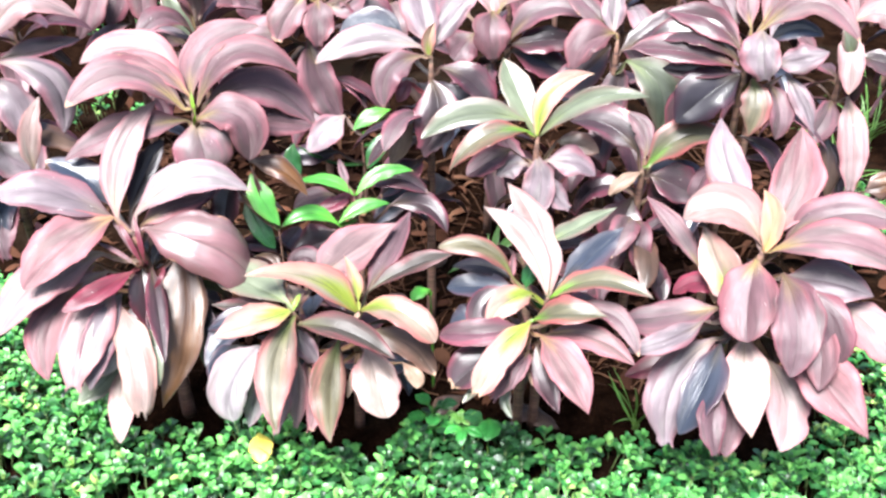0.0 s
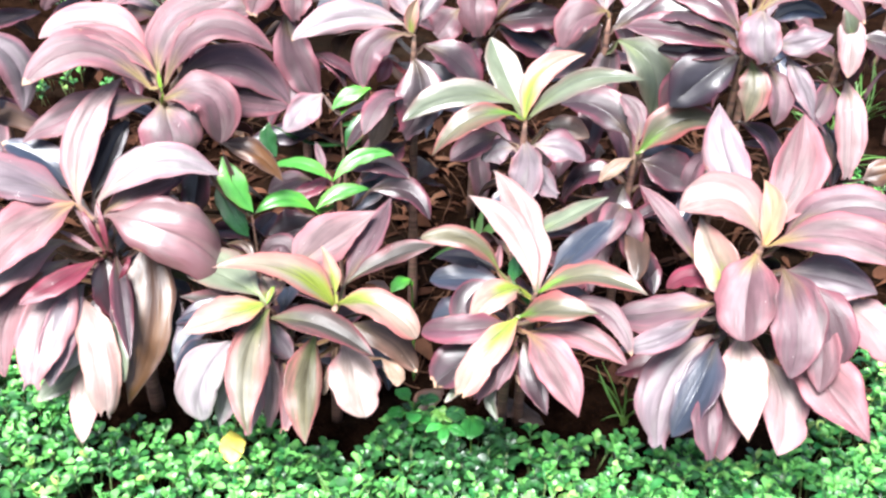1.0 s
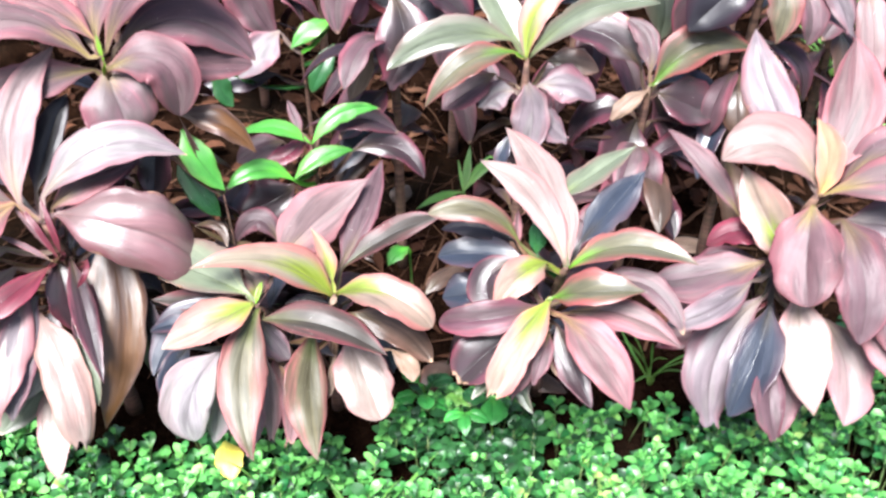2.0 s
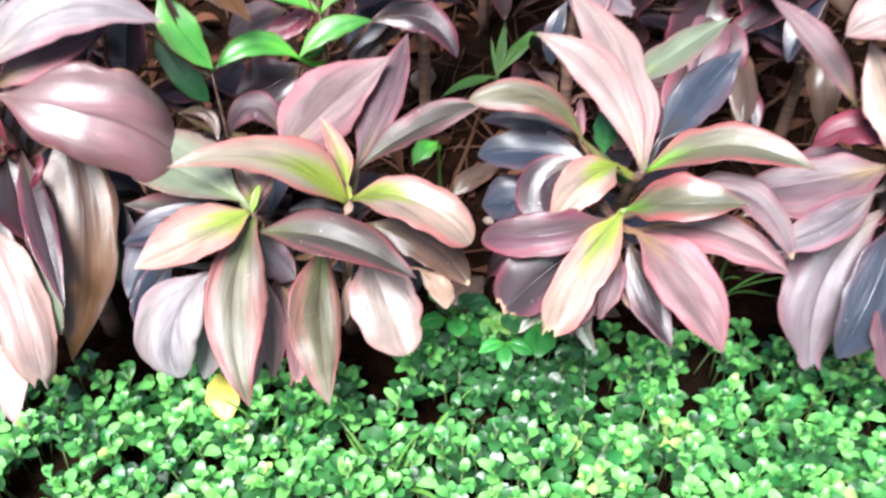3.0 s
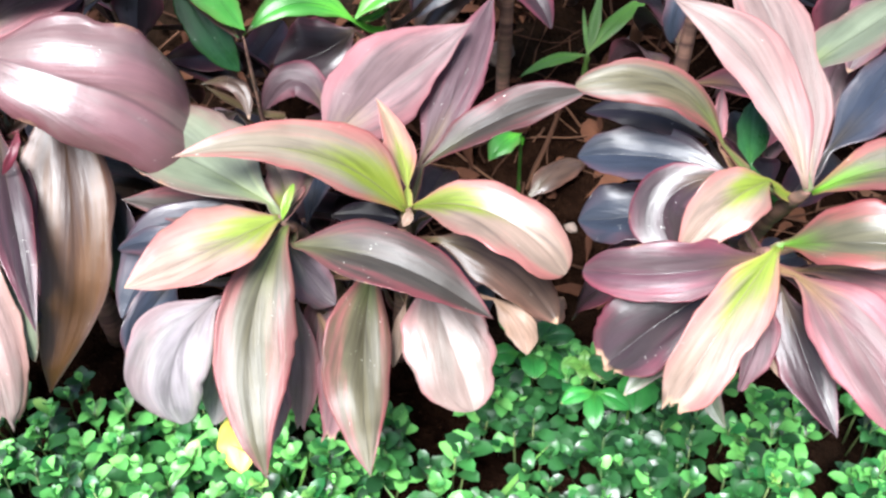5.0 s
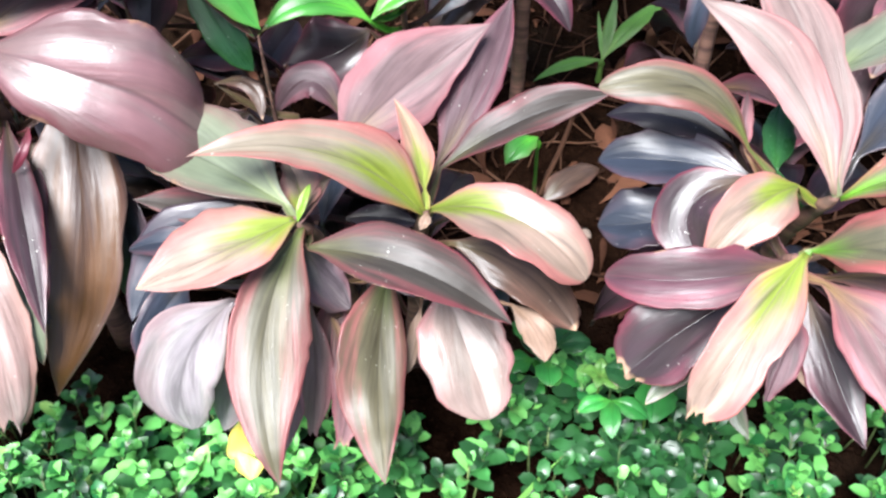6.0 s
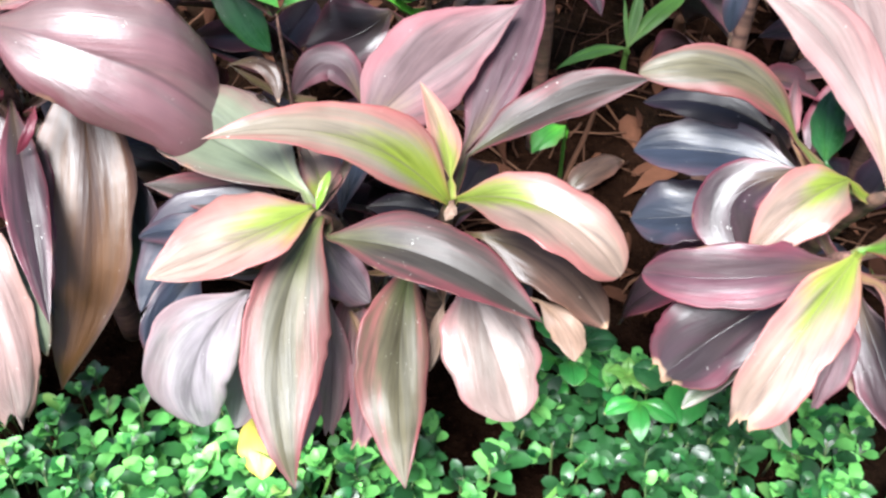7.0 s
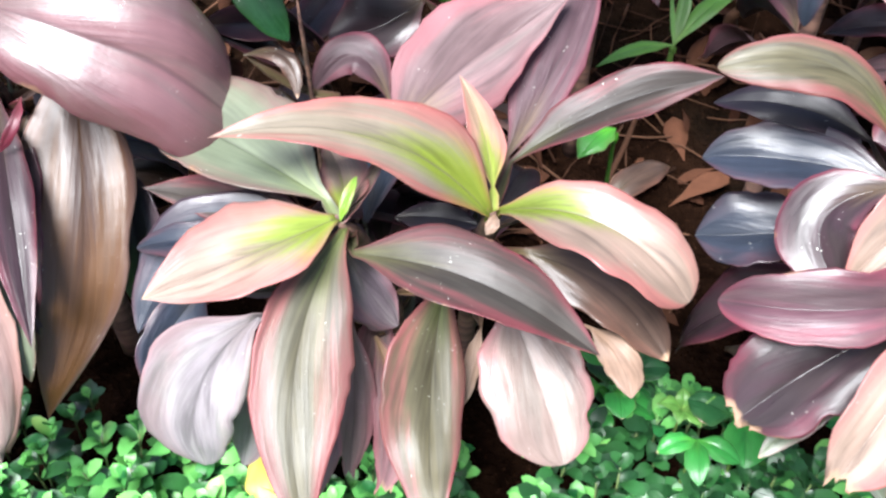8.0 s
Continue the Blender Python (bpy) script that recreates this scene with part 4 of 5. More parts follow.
p = Plant('ti plant with pale leaves above dark purple hanging leaves', (-0.007, 1.876), (-0.007, 1.826, 0.660))
p.leaf((-0.019, 0.004, 0.015), 190, -7, 0.202, 0.025, 0.011, 0.060, -40, "lilac")
p.leaf((-0.018, -0.001, -0.000), 221, -43, 0.123, 0.034, 0.014, 0.062, -32, "mauve")
p.leaf((-0.005, 0.016, 0.017), 108, 49, 0.151, 0.001, -0.001, 0.076, -9, "lilac")
p.leaf((0.002, 0.013, 0.007), 42, 39, 0.170, 0.006, -0.015, 0.060, 31, "lilac")
p.leaf((-0.002, 0.004, -0.047), 259, -59, 0.151, 0.004, -0.026, 0.087, -9, "purple")
p.leaf((0.017, 0.013, -0.027), 346, -35, 0.133, 0.013, -0.008, 0.062, 39, "purple")
p.leaf((-0.054, 0.042, 0.012), 176, 4, 0.128, 0.026, 0.008, 0.064, -40, "slate")
p.leaf((-0.050, -0.002, -0.109), 245, -57, 0.111, 0.002, -0.006, 0.045, -19, "dry")
p.leaf((-0.047, 0.010, -0.050), 237, -50, 0.050, 0.002, -0.006, 0.029, -24, "red")
p.leaf((-0.002, -0.002, -0.005), 67, 70, 0.069, 0.003, -0.007, 0.026, 19, "bud")
p.leaf((-0.031, 0.027, -0.067), 352, -33, 0.156, 0.002, -0.007, 0.075, 40, "slate")
skirt(p, 16, 132, heads=(40, 250))

p = Plant('ti plant with dusky pink and mauve leaves at the back', (-0.310, 2.392), (-0.310, 2.342, 0.640))
p.leaf((-0.026, -0.008, -0.012), 226, -47, 0.137, 0.013, -0.002, 0.087, -35, "dusk")
p.leaf((0.002, -0.007, -0.025), 274, -58, 0.119, 0.015, -0.002, 0.075, -4, "dusk")
p.leaf((-0.026, -0.010, -0.122), 321, -60, 0.216, -0.004, 0.010, 0.092, 27, "mauve")
p.leaf((-0.086, -0.017, -0.107), 196, -5, 0.136, 0.007, 0.003, 0.096, -40, "mauve")
p.leaf((0.015, 0.021, -0.046), 17, 28, 0.104, -0.023, 0.007, 0.094, 42, "mauve")
p.leaf((0.048, 0.030, -0.034), 356, -33, 0.146, 0.014, -0.006, 0.093, 42, "purple")
skirt(p, 16, 140, heads=(0, 360))

p = Plant('ti plant with a bright lime young leaf and olive leaves', (0.199, 1.785), (0.199, 1.745, 0.537))
p.leaf((-0.001, -0.002, -0.004), 29, 43, 0.161, 0.032, -0.016, 0.049, 33, "young")
p.leaf((0.004, -0.000, -0.000), 0, 23, 0.213, 0.035, -0.001, 0.040, 39, "olive")
p.leaf((-0.005, 0.024, 0.005), 120, 39, 0.158, 0.000, -0.002, 0.064, -19, "olive")
p.leaf((-0.023, 0.012, 0.025), 188, -9, 0.201, 0.027, 0.008, 0.053, -37, "olive")
p.leaf((-0.020, 0.005, 0.008), 203, -21, 0.167, 0.033, -0.001, 0.051, -34, "bronze")
p.leaf((0.001, 0.004, -0.041), 269, -64, 0.118, -0.001, -0.011, 0.063, 2, "lilac")
p.leaf((0.022, 0.007, -0.054), 349, -12, 0.095, 0.009, -0.005, 0.064, 36, "lilac")
p.leaf((-0.017, 0.006, -0.061), 191, -25, 0.062, 0.009, 0.005, 0.051, -36, "lilac")
p.leaf((-0.047, 0.027, -0.041), 195, -29, 0.101, 0.001, 0.001, 0.063, -36, "mauve")
p.leaf((0.040, 0.040, -0.027), 350, -10, 0.084, 0.004, -0.002, 0.050, 37, "brown")
p.leaf((0.031, 0.004, -0.082), 322, -48, 0.076, -0.007, 0.006, 0.045, 31, "lilac")
p.leaf((-0.026, -0.050, -0.105), 240, -63, 0.083, 0.014, 0.002, 0.025, -9, "slate")
skirt(p, 12, 153, heads=(0, 150))

p = Plant('dull purple ti plant with one olive leaf and a withered leaf', (0.408, 1.827), (0.408, 1.777, 0.464))
p.leaf((0.008, -0.000, 0.002), 3, 17, 0.169, 0.036, -0.010, 0.076, 36, "bronze")
p.leaf((0.005, 0.025, 0.008), 117, 42, 0.102, 0.012, 0.014, 0.041, -22, "mauve")
p.leaf((-0.003, -0.004, -0.008), 200, -33, 0.080, 0.009, 0.000, 0.030, -32, "dry")
p.leaf((0.017, 0.010, -0.020), 345, -18, 0.113, 0.001, 0.003, 0.075, 37, "purple")
p.leaf((-0.009, 0.020, -0.076), 242, -60, 0.123, 0.000, 0.004, 0.085, -12, "purple")
p.leaf((-0.001, 0.067, 0.001), 151, 12, 0.155, 0.023, 0.007, 0.077, -34, "purple")
p.leaf((0.026, 0.068, -0.036), 324, -48, 0.199, -0.013, -0.002, 0.073, 36, "purple")
p.leaf((0.027, 0.034, 0.011), 38, 40, 0.072, -0.001, -0.002, 0.041, 24, "mauve")
skirt(p, 16, 163, heads=(0, 360))

p = Plant('ti plant with olive grey, pink and blackish leaves', (0.366, 2.066), (0.366, 2.016, 0.640))
p.leaf((0.021, -0.016, -0.040), 310, -50, 0.166, 0.035, -0.020, 0.089, 31, "olive")
p.leaf((-0.005, 0.004, 0.011), 208, -35, 0.119, 0.028, 0.002, 0.077, -33, "dusk")
p.leaf((-0.007, 0.014, 0.007), 83, 55, 0.121, -0.003, -0.005, 0.054, 0, "lilac")
p.leaf((0.011, 0.011, -0.027), 21, 31, 0.152, -0.002, -0.001, 0.064, 34, "purple")
p.leaf((-0.006, 0.054, -0.030), 183, -40, 0.179, -0.014, -0.004, 0.081, -43, "purple")
p.leaf((0.017, 0.021, -0.056), 265, -65, 0.142, 0.004, 0.007, 0.060, 2, "purple")
p.leaf((-0.017, 0.038, 0.011), 151, 33, 0.123, 0.005, 0.003, 0.065, -38, "mauve")
skirt(p, 16, 172, heads=(0, 360))

p = Plant('ti plant with crowded glossy mauve and blackish leaves', (0.578, 1.851), (0.578, 1.801, 0.700))
p.leaf((-0.014, 0.002, -0.006), 150, 16, 0.156, 0.022, 0.012, 0.060, -39, "plum")
p.leaf((-0.015, 0.006, -0.027), 163, 5, 0.167, 0.034, 0.007, 0.072, -40, "purple")
p.leaf((-0.019, 0.003, -0.037), 170, 6, 0.192, 0.010, -0.000, 0.059, -40, "plum")
p.leaf((-0.016, 0.008, -0.052), 168, -2, 0.133, 0.001, -0.009, 0.042, -39, "purple")
p.leaf((-0.006, 0.005, -0.053), 195, -37, 0.147, 0.012, -0.006, 0.091, -35, "dark")
p.leaf((0.017, -0.005, 0.034), 277, -57, 0.096, 0.019, 0.007, 0.075, 15, "lilac")
p.leaf((0.045, -0.020, -0.021), 348, 18, 0.094, -0.000, 0.010, 0.053, 41, "lilac")
p.leaf((0.017, 0.005, 0.031), 342, 0, 0.171, 0.056, -0.018, 0.058, 42, "dusk")
p.leaf((0.009, -0.021, -0.052), 264, -58, 0.107, 0.011, -0.010, 0.057, 7, "stripe")
p.leaf((0.044, -0.013, -0.065), 281, -54, 0.104, 0.015, -0.007, 0.047, 18, "mauve")
p.leaf((0.068, -0.022, -0.039), 308, -49, 0.122, 0.008, -0.001, 0.037, 34, "lilac")
p.leaf((-0.000, 0.011, 0.034), 87, 50, 0.121, -0.009, -0.007, 0.042, -8, "dusk")
p.leaf((0.041, 0.022, 0.001), 353, 12, 0.095, 0.020, -0.002, 0.041, 40, "slate")
p.leaf((-0.019, 0.042, 0.013), 127, 39, 0.130, 0.011, 0.009, 0.050, -31, "mauve")
p.leaf((0.028, 0.037, 0.037), 27, 40, 0.116, 0.004, -0.007, 0.049, 29, "dusk")
skirt(p, 16, 189, heads=(0, 360))

p = Plant('ti plant with narrow pale leaves and a lime heart', (0.865, 2.142), (0.865, 2.092, 0.640))
p.leaf((-0.009, 0.005, 0.004), 272, -57, 0.136, 0.015, 0.000, 0.055, 15, "pale")
p.leaf((0.015, -0.008, -0.136), 270, -52, 0.218, 0.017, -0.005, 0.063, 13, "pale")
p.leaf((-0.000, 0.007, 0.022), 337, -7, 0.092, 0.029, -0.008, 0.070, 42, "pale")
p.leaf((0.027, 0.007, -0.051), 334, -12, 0.097, 0.005, -0.002, 0.056, 41, "purple")
p.leaf((-0.005, -0.033, -0.038), 116, 67, 0.070, 0.007, -0.007, 0.031, -33, "olive")
p.leaf((0.011, 0.007, -0.002), 102, 53, 0.137, 0.007, 0.012, 0.056, -21, "pink")
p.leaf((0.048, -0.139, -0.301), 348, 25, 0.090, 0.002, -0.002, 0.054, 37, "tan")
skirt(p, 16, 198, heads=(0, 360))

p = Plant('ti plant with a curled pink leaf and dark purple leaves', (0.113, 2.202), (0.113, 2.152, 0.640))
p.leaf((-0.004, 0.003, 0.011), 273, -56, 0.113, 0.025, 0.009, 0.085, 2, "dusk")
p.leaf((-0.006, 0.010, -0.003), 117, 51, 0.120, -0.001, 0.005, 0.063, -18, "pale")
p.leaf((0.033, -0.006, -0.051), 359, 18, 0.184, 0.043, -0.009, 0.069, 42, "mauve")
p.leaf((0.040, 0.000, -0.063), 360, 8, 0.137, 0.005, 0.008, 0.070, 40, "purple")
p.leaf((0.041, 0.015, -0.081), 348, -23, 0.136, 0.009, -0.004, 0.087, 40, "purple")
p.leaf((-0.043, 0.027, -0.048), 204, -48, 0.080, 0.001, 0.001, 0.081, -41, "mauve")
p.leaf((0.012, 0.024, 0.012), 32, 37, 0.115, 0.004, -0.010, 0.067, 34, "dusk")
p.leaf((-0.056, 0.037, -0.013), 161, 19, 0.087, 0.005, 0.002, 0.086, -38, "mauve")
skirt(p, 16, 208, heads=(0, 360))

p = Plant('ti plant with pale lilac leaves and one lime leaf', (-0.832, 1.777), (-0.832, 1.727, 0.640))
p.leaf((0.011, 0.021, 0.042), 29, 12, 0.169, 0.057, -0.018, 0.062, 42, "pale")
p.leaf((0.026, 0.019, 0.014), 347, -50, 0.169, 0.044, -0.025, 0.073, 32, "lilac")
p.leaf((0.077, -0.039, -0.182), 61, 73, 0.147, 0.018, 0.001, 0.043, 43, "shell")
p.leaf((-0.001, 0.017, -0.017), 324, -58, 0.138, 0.018, -0.017, 0.075, 17, "lilac")
p.leaf((0.013, 0.047, 0.011), 32, 6, 0.151, -0.000, 0.004, 0.041, 40, "purple")
p.leaf((0.000, -0.018, -0.129), 357, -40, 0.087, -0.003, 0.008, 0.080, 33, "lilac")
p.leaf((0.000, 0.066, 0.087), 42, 31, 0.112, 0.016, -0.003, 0.072, 42, "pale")
skirt(p, 16, 217, heads=(0, 360))

p = Plant('pale pink ti plant at the back of the bed', (-0.845, 2.579), (-0.845, 2.529, 0.620))
p.leaf((-0.065, -0.028, -0.009), 248, -58, 0.162, 0.002, -0.011, 0.082, -31, "dusk")
p.leaf((0.042, 0.011, -0.016), 279, -64, 0.115, 0.009, -0.001, 0.080, -8, "dusk")
p.leaf((0.090, 0.020, -0.047), 339, -54, 0.157, 0.005, 0.008, 0.070, 33, "olive")
p.leaf((-0.031, 0.016, -0.019), 253, -65, 0.124, -0.006, -0.014, 0.074, -28, "mauve")
p.leaf((0.133, 0.039, -0.204), 201, -4, 0.149, 0.026, 0.009, 0.089, -40, "mauve")
p.leaf((0.106, 0.052, -0.026), 12, -26, 0.186, 0.005, -0.008, 0.087, 44, "dusk")
p.leaf((0.270, 0.101, -0.065), 352, -52, 0.093, -0.004, 0.002, 0.081, 43, "mauve")
skirt(p, 16, 226, heads=(0, 360))

p = Plant('green-leaved ti seedling with red-edged small leaves', (-0.134, 1.739), (-0.144, 1.689, 0.429), name="seedling", radius=0.004)
p.leaf((-0.029, -0.030, -0.047), 197, 2, 0.108, 0.023, 0.007, 0.034, -34, "green")
p.leaf((-0.027, -0.029, -0.046), 22, 14, 0.104, 0.013, -0.003, 0.031, 33, "green")
p.leaf((0.001, -0.001, -0.001), 184, 12, 0.116, 0.017, 0.010, 0.027, -36, "green")
p.leaf((0.002, -0.000, -0.001), 21, 17, 0.122, 0.021, -0.007, 0.029, 35, "green")
p.leaf((-0.012, 0.007, 0.016), 119, 41, 0.057, -0.002, 0.000, 0.016, -12, "mauve")
p.leaf((0.009, 0.044, -0.004), 3, -6, 0.130, 0.020, -0.011, 0.052, 35, "purple")
p.leaf((0.063, 0.043, -0.042), 343, -17, 0.125, 0.024, -0.018, 0.048, 32, "purple")
p.leaf((-0.035, 0.016, -0.088), 200, -15, 0.094, -0.008, -0.004, 0.074, -33, "purple")
p.leaf((-0.048, 0.048, -0.024), 199, -15, 0.082, 0.005, 0.003, 0.050, -35, "mauve")
p.leaf((-0.012, 0.038, -0.011), 202, -22, 0.074, -0.008, -0.004, 0.036, -35, "red")

p = Plant('small plant with a bright green leaf among dark leaves', (-0.272, 1.646), (-0.272, 1.596, 0.403), name="seedling", radius=0.0024)
p.leaf((-0.052, 0.036, 0.093), 324, -50, 0.109, 0.001, 0.007, 0.044, 23, "green")
p.leaf((-0.070, 0.060, 0.037), 322, -51, 0.115, 0.000, 0.007, 0.040, 24, "darkgreen")
p.leaf((-0.051, 0.028, 0.123), 351, -29, 0.124, 0.017, -0.005, 0.044, 34, "tan")
p.leaf((-0.094, 0.058, 0.067), 255, -59, 0.096, 0.001, 0.003, 0.053, -20, "purple")

p = Plant('low young plant with green and lilac leaves', (-0.198, 2.268), (-0.198, 2.218, 0.320), name="seedling", radius=0.004)
p.leaf((-0.160, -0.034, -0.012), 300, -64, 0.079, -0.004, 0.013, 0.041, 12, "darkgreen")
p.leaf((0.067, 0.031, 0.055), 204, -23, 0.104, 0.012, -0.000, 0.039, -36, "green")
p.leaf((-0.041, 0.013, 0.045), 215, -36, 0.127, 0.009, 0.000, 0.076, -34, "lilac")
p.leaf((0.068, 0.013, 0.011), 221, -51, 0.110, 0.009, -0.005, 0.043, -33, "darkgreen")
p.leaf((-0.059, 0.012, -0.052), 191, -7, 0.168, 0.008, -0.000, 0.063, -37, "dark")

p = Plant('low dark-leaved young ti plant in the shade', (-0.248, 1.650), (-0.248, 1.620, 0.286), radius=0.005)
p.leaf((0.045, 0.005, -0.003), 177, 3, 0.070, 0.032, 0.018, 0.040, -30, "mauve")
p.leaf((-0.026, 0.039, 0.008), 45, 20, 0.107, 0.003, 0.003, 0.044, 25, "brown")
p.leaf((-0.084, 0.007, 0.037), 331, -22, 0.063, 0.015, -0.016, 0.019, 22, "brown")
p.leaf((-0.051, 0.060, 0.011), 64, 17, 0.083, -0.000, -0.001, 0.050, 19, "purple")
p.leaf((-0.058, 0.027, -0.015), 213, -35, 0.061, 0.002, 0.009, 0.040, -31, "purple")
p.leaf((0.014, 0.041, -0.033), 339, -39, 0.092, 0.004, -0.012, 0.052, 27, "purple")
skirt(p, 4, 256, heads=(0, 180))


# ---- the rows behind ----
BACK = ("dusk", "mauve", "purple", "lilac", "dusk", "mauve", "plum", "pale")
for k, (x, y, height) in enumerate(((-1.02, 2.25, 0.55), (-0.62, 2.38, 0.52), (-0.15, 2.5, 0.6), (0.45, 2.55, 0.6), (0.78, 2.45, 0.58), (1.28, 2.6, 0.55), (-0.95, 3.05, 0.6),
                                    (-0.42, 3.1, 0.62), (0.15, 3.05, 0.65), (0.68, 3.1, 0.65), (1.45, 3.2, 0.6), (-1.4, 2.8, 0.55), (0.95, 3.6, 0.65), (0.35, 3.7, 0.65), (-0.2, 3.7, 0.65), (-0.8, 3.7, 0.65), (-1.4, 3.6, 0.6), (1.6, 3.9, 0.6))):
    rosette(x, y, height + ground_height(x, y) - 0.05, 13, 300 + 7 * k, "dusky purple ti plant in the back rows of the bed", BACK)


# ---- weeds, grass and fallen leaves ----
def weed_leaf(plant, start, heading, rise, length, width, arch, kind, roll=0, belly=0.5):
    plant.leaf(start, heading, rise, length, arch, 0.0, width, roll, kind, belly)


p = Plant("three-leaved green weed growing among the groundcover", (0.079, 1.395), (0.079, 1.392, 0.122), "weed", "weed", "weeds in the groundcover", 0.0014, LEAF["green"])
for heading, length in ((200, 0.036), (268, 0.042), (335, 0.040)):
    weed_leaf(p, (0, 0, 0), heading, -8, length, 0.020, 0.006, "herb")
p = Plant("round-leaved dark green weed among the groundcover", (0.125, 1.41), (0.125, 1.425, 0.118), "weed", "weed", "weeds in the groundcover", 0.0014, LEAF["green"])
weed_leaf(p, (0, 0, 0), 265, -12, 0.050, 0.042, 0.004, "herb")
weed_leaf(p, (-0.01, 0, -0.005), 160, 5, 0.04, 0.034, 0.004, "darkgreen")
p = Plant("pale yellow-green nibbled weed beside the ti plant", (0.075, 1.44), (0.075, 1.435, 0.105), "weed", "weed", "weeds in the groundcover", 0.0014, LEAF["green"])
for heading, length, rise in ((10, 0.032, 30), (190, 0.028, 25), (250, 0.02, 10), (310, 0.024, 5), (90, 0.02, 40)):
    weed_leaf(p, (0, 0, 0), heading, rise, length, 0.015, 0.004, "blade")
p = Plant("clump of round-leaved dark green weeds behind the groundcover", (0.02, 1.48), (0.02, 1.478, 0.10), "weed", "weed", "weeds in the groundcover", 0.0016, LEAF["green"])
for k in range(9):
    weed_leaf(p, (0.012 * math.cos(k * 2.4), 0.012 * math.sin(k * 2.4), -0.006 * k), 137 * k, 12 - 4 * k, 0.036, 0.030, 0.004, "herb" if k % 3 else "darkgreen")


def grass_tuft(x, y, count, length, seed, label):
    rng = random.Random(seed)
    z = ground_height(x, y)
    tuft = Plant(label, (x, y), (x, y, z + 0.012), "grass_tuft", "grass", "grass tufts", 0.002, LEAF["blade"])
    for _ in range(count):
        tuft.leaf((rng.uniform(-0.008, 0.008), rng.uniform(-0.008, 0.008), 0), rng.uniform(0, 360), rng.uniform(15, 70), length * rng.uniform(0.6, 1.15), rng.uniform(0.006, 0.02), rng.uniform(-0.01, 0.01), rng.uniform(0.004, 0.007), 0, "blade", name="blade")


grass_tuft(0.415, 1.55, 9, 0.12, 3, "small tuft of bright green grass between the plants")
grass_tuft(-0.07, 1.235, 9, 0.15, 8, "tuft of thin pale green grass growing through the groundcover")
grass_tuft(-0.225, 1.325, 4, 0.13, 9, "few thin pale grass blades growing through the groundcover")
grass_tuft(1.10, 2.66, 16, 0.20, 4, "tuft of yellowish green grass at the back")
grass_tuft(1.05, 2.45, 14, 0.18, 5, "tuft of yellowish green grass at the back")
grass_tuft(1.22, 2.75, 14, 0.22, 6, "tuft of yellowish green grass at the back")
p = Plant("bright green strap-leaved weed on bare soil", (0.122, 2.02), (0.122, 2.015, 0.10), "weed", "weed", "weeds on the soil", 0.004, LEAF["blade"])
p.leaf((0, 0, 0), 193, -14, 0.105, 0.012, 0.0, 0.024, 0, "blade")
p.leaf((0, 0, 0), 75, 42, 0.10, 0.004, 0.0, 0.018, 0, "blade")
p.leaf((0, 0, 0), 40, 22, 0.15, 0.012, 0.0, 0.028, 0, "blade")
p.leaf((0, 0, 0), 100, 50, 0.07, 0.002, 0.0, 0.007, 0, "blade")
p = Plant("broad bright green leaf of a seedling on the soil", (0.010, 1.660), (0.004, 1.630, 0.262), "seedling", "plant", "seedlings", 0.0025, LEAF["green"])
p.leaf((0, 0, 0), 225, -12, 0.050, 0.008, 0.0, 0.030, 0, "green")

def fallen(label, x, y, z, heading, rise, length, width, kind, seed, arch=0.005):
    h, r = radians(heading), radians(rise)
    c = Vector((math.cos(h) * math.cos(r), math.sin(h) * math.cos(r), math.sin(r)))
    b = Vector((0, 0, 0))
    t = c * length
    verts, faces, uvs = blade((b, (b + t) / 2 + Vector((0, 0, arch)), t), Vector((0, -0.35, 1)).normalized(), width, (0.15, 0.35, 0.06, 0.03), (), seed=seed, tip=TIPS["usual"])
    ob = mesh_object("fallen_leaf", verts, faces, LEAF[kind], None, "", uvs)
    ob.location = (x, y, z)
    tagged(ob, label, "leaf", "fallen leaves")


fallen("bright yellow fallen leaf resting in the green groundcover", -0.283, 1.362, 0.118, 285, -18, 0.065, 0.042, "yellow", 901)
for x, y, heading, length, width, kind, seed in (
    (0.03, 1.78, 40, 0.11, 0.04, "brown", 902), (-0.05, 1.86, 130, 0.10, 0.04, "brown", 904),
    (0.48, 1.70, 20, 0.12, 0.045, "brown", 905), (0.60, 1.85, 160, 0.10, 0.035, "dry", 906), (-0.25, 1.75, 80, 0.12, 0.05, "brown", 907),
    (0.15, 1.58, 330, 0.13, 0.05, "brown", 908), (0.35, 1.95, 250, 0.11, 0.04, "brown", 909), (0.02, 1.52, 60, 0.10, 0.045, "brown", 910)):
    fallen("curled brown dead ti leaf lying on the soil", x, y, ground_height(x, y) + 0.012, heading, 3, length, width, kind, seed, 0.018)


def stick(label, a, b, radius, seed):
    rng = random.Random(seed)
    path = []
    for k in range(6):
        s = k / 5
        x, y = a[0] + (b[0] - a[0]) * s + rng.uniform(-0.003, 0.003), a[1] + (b[1] - a[1]) * s + rng.uniform(-0.003, 0.003)
        path.append(Vector((x, y, ground_height(x, y) + radius + 0.003)))
    verts, faces = tube(path, [radius * (1.1 - 0.4 * k / 5) for k in range(6)], 7)
    tagged(mesh_object("stick", verts, faces, TWIG), label, "stick", "sticks on the soil")


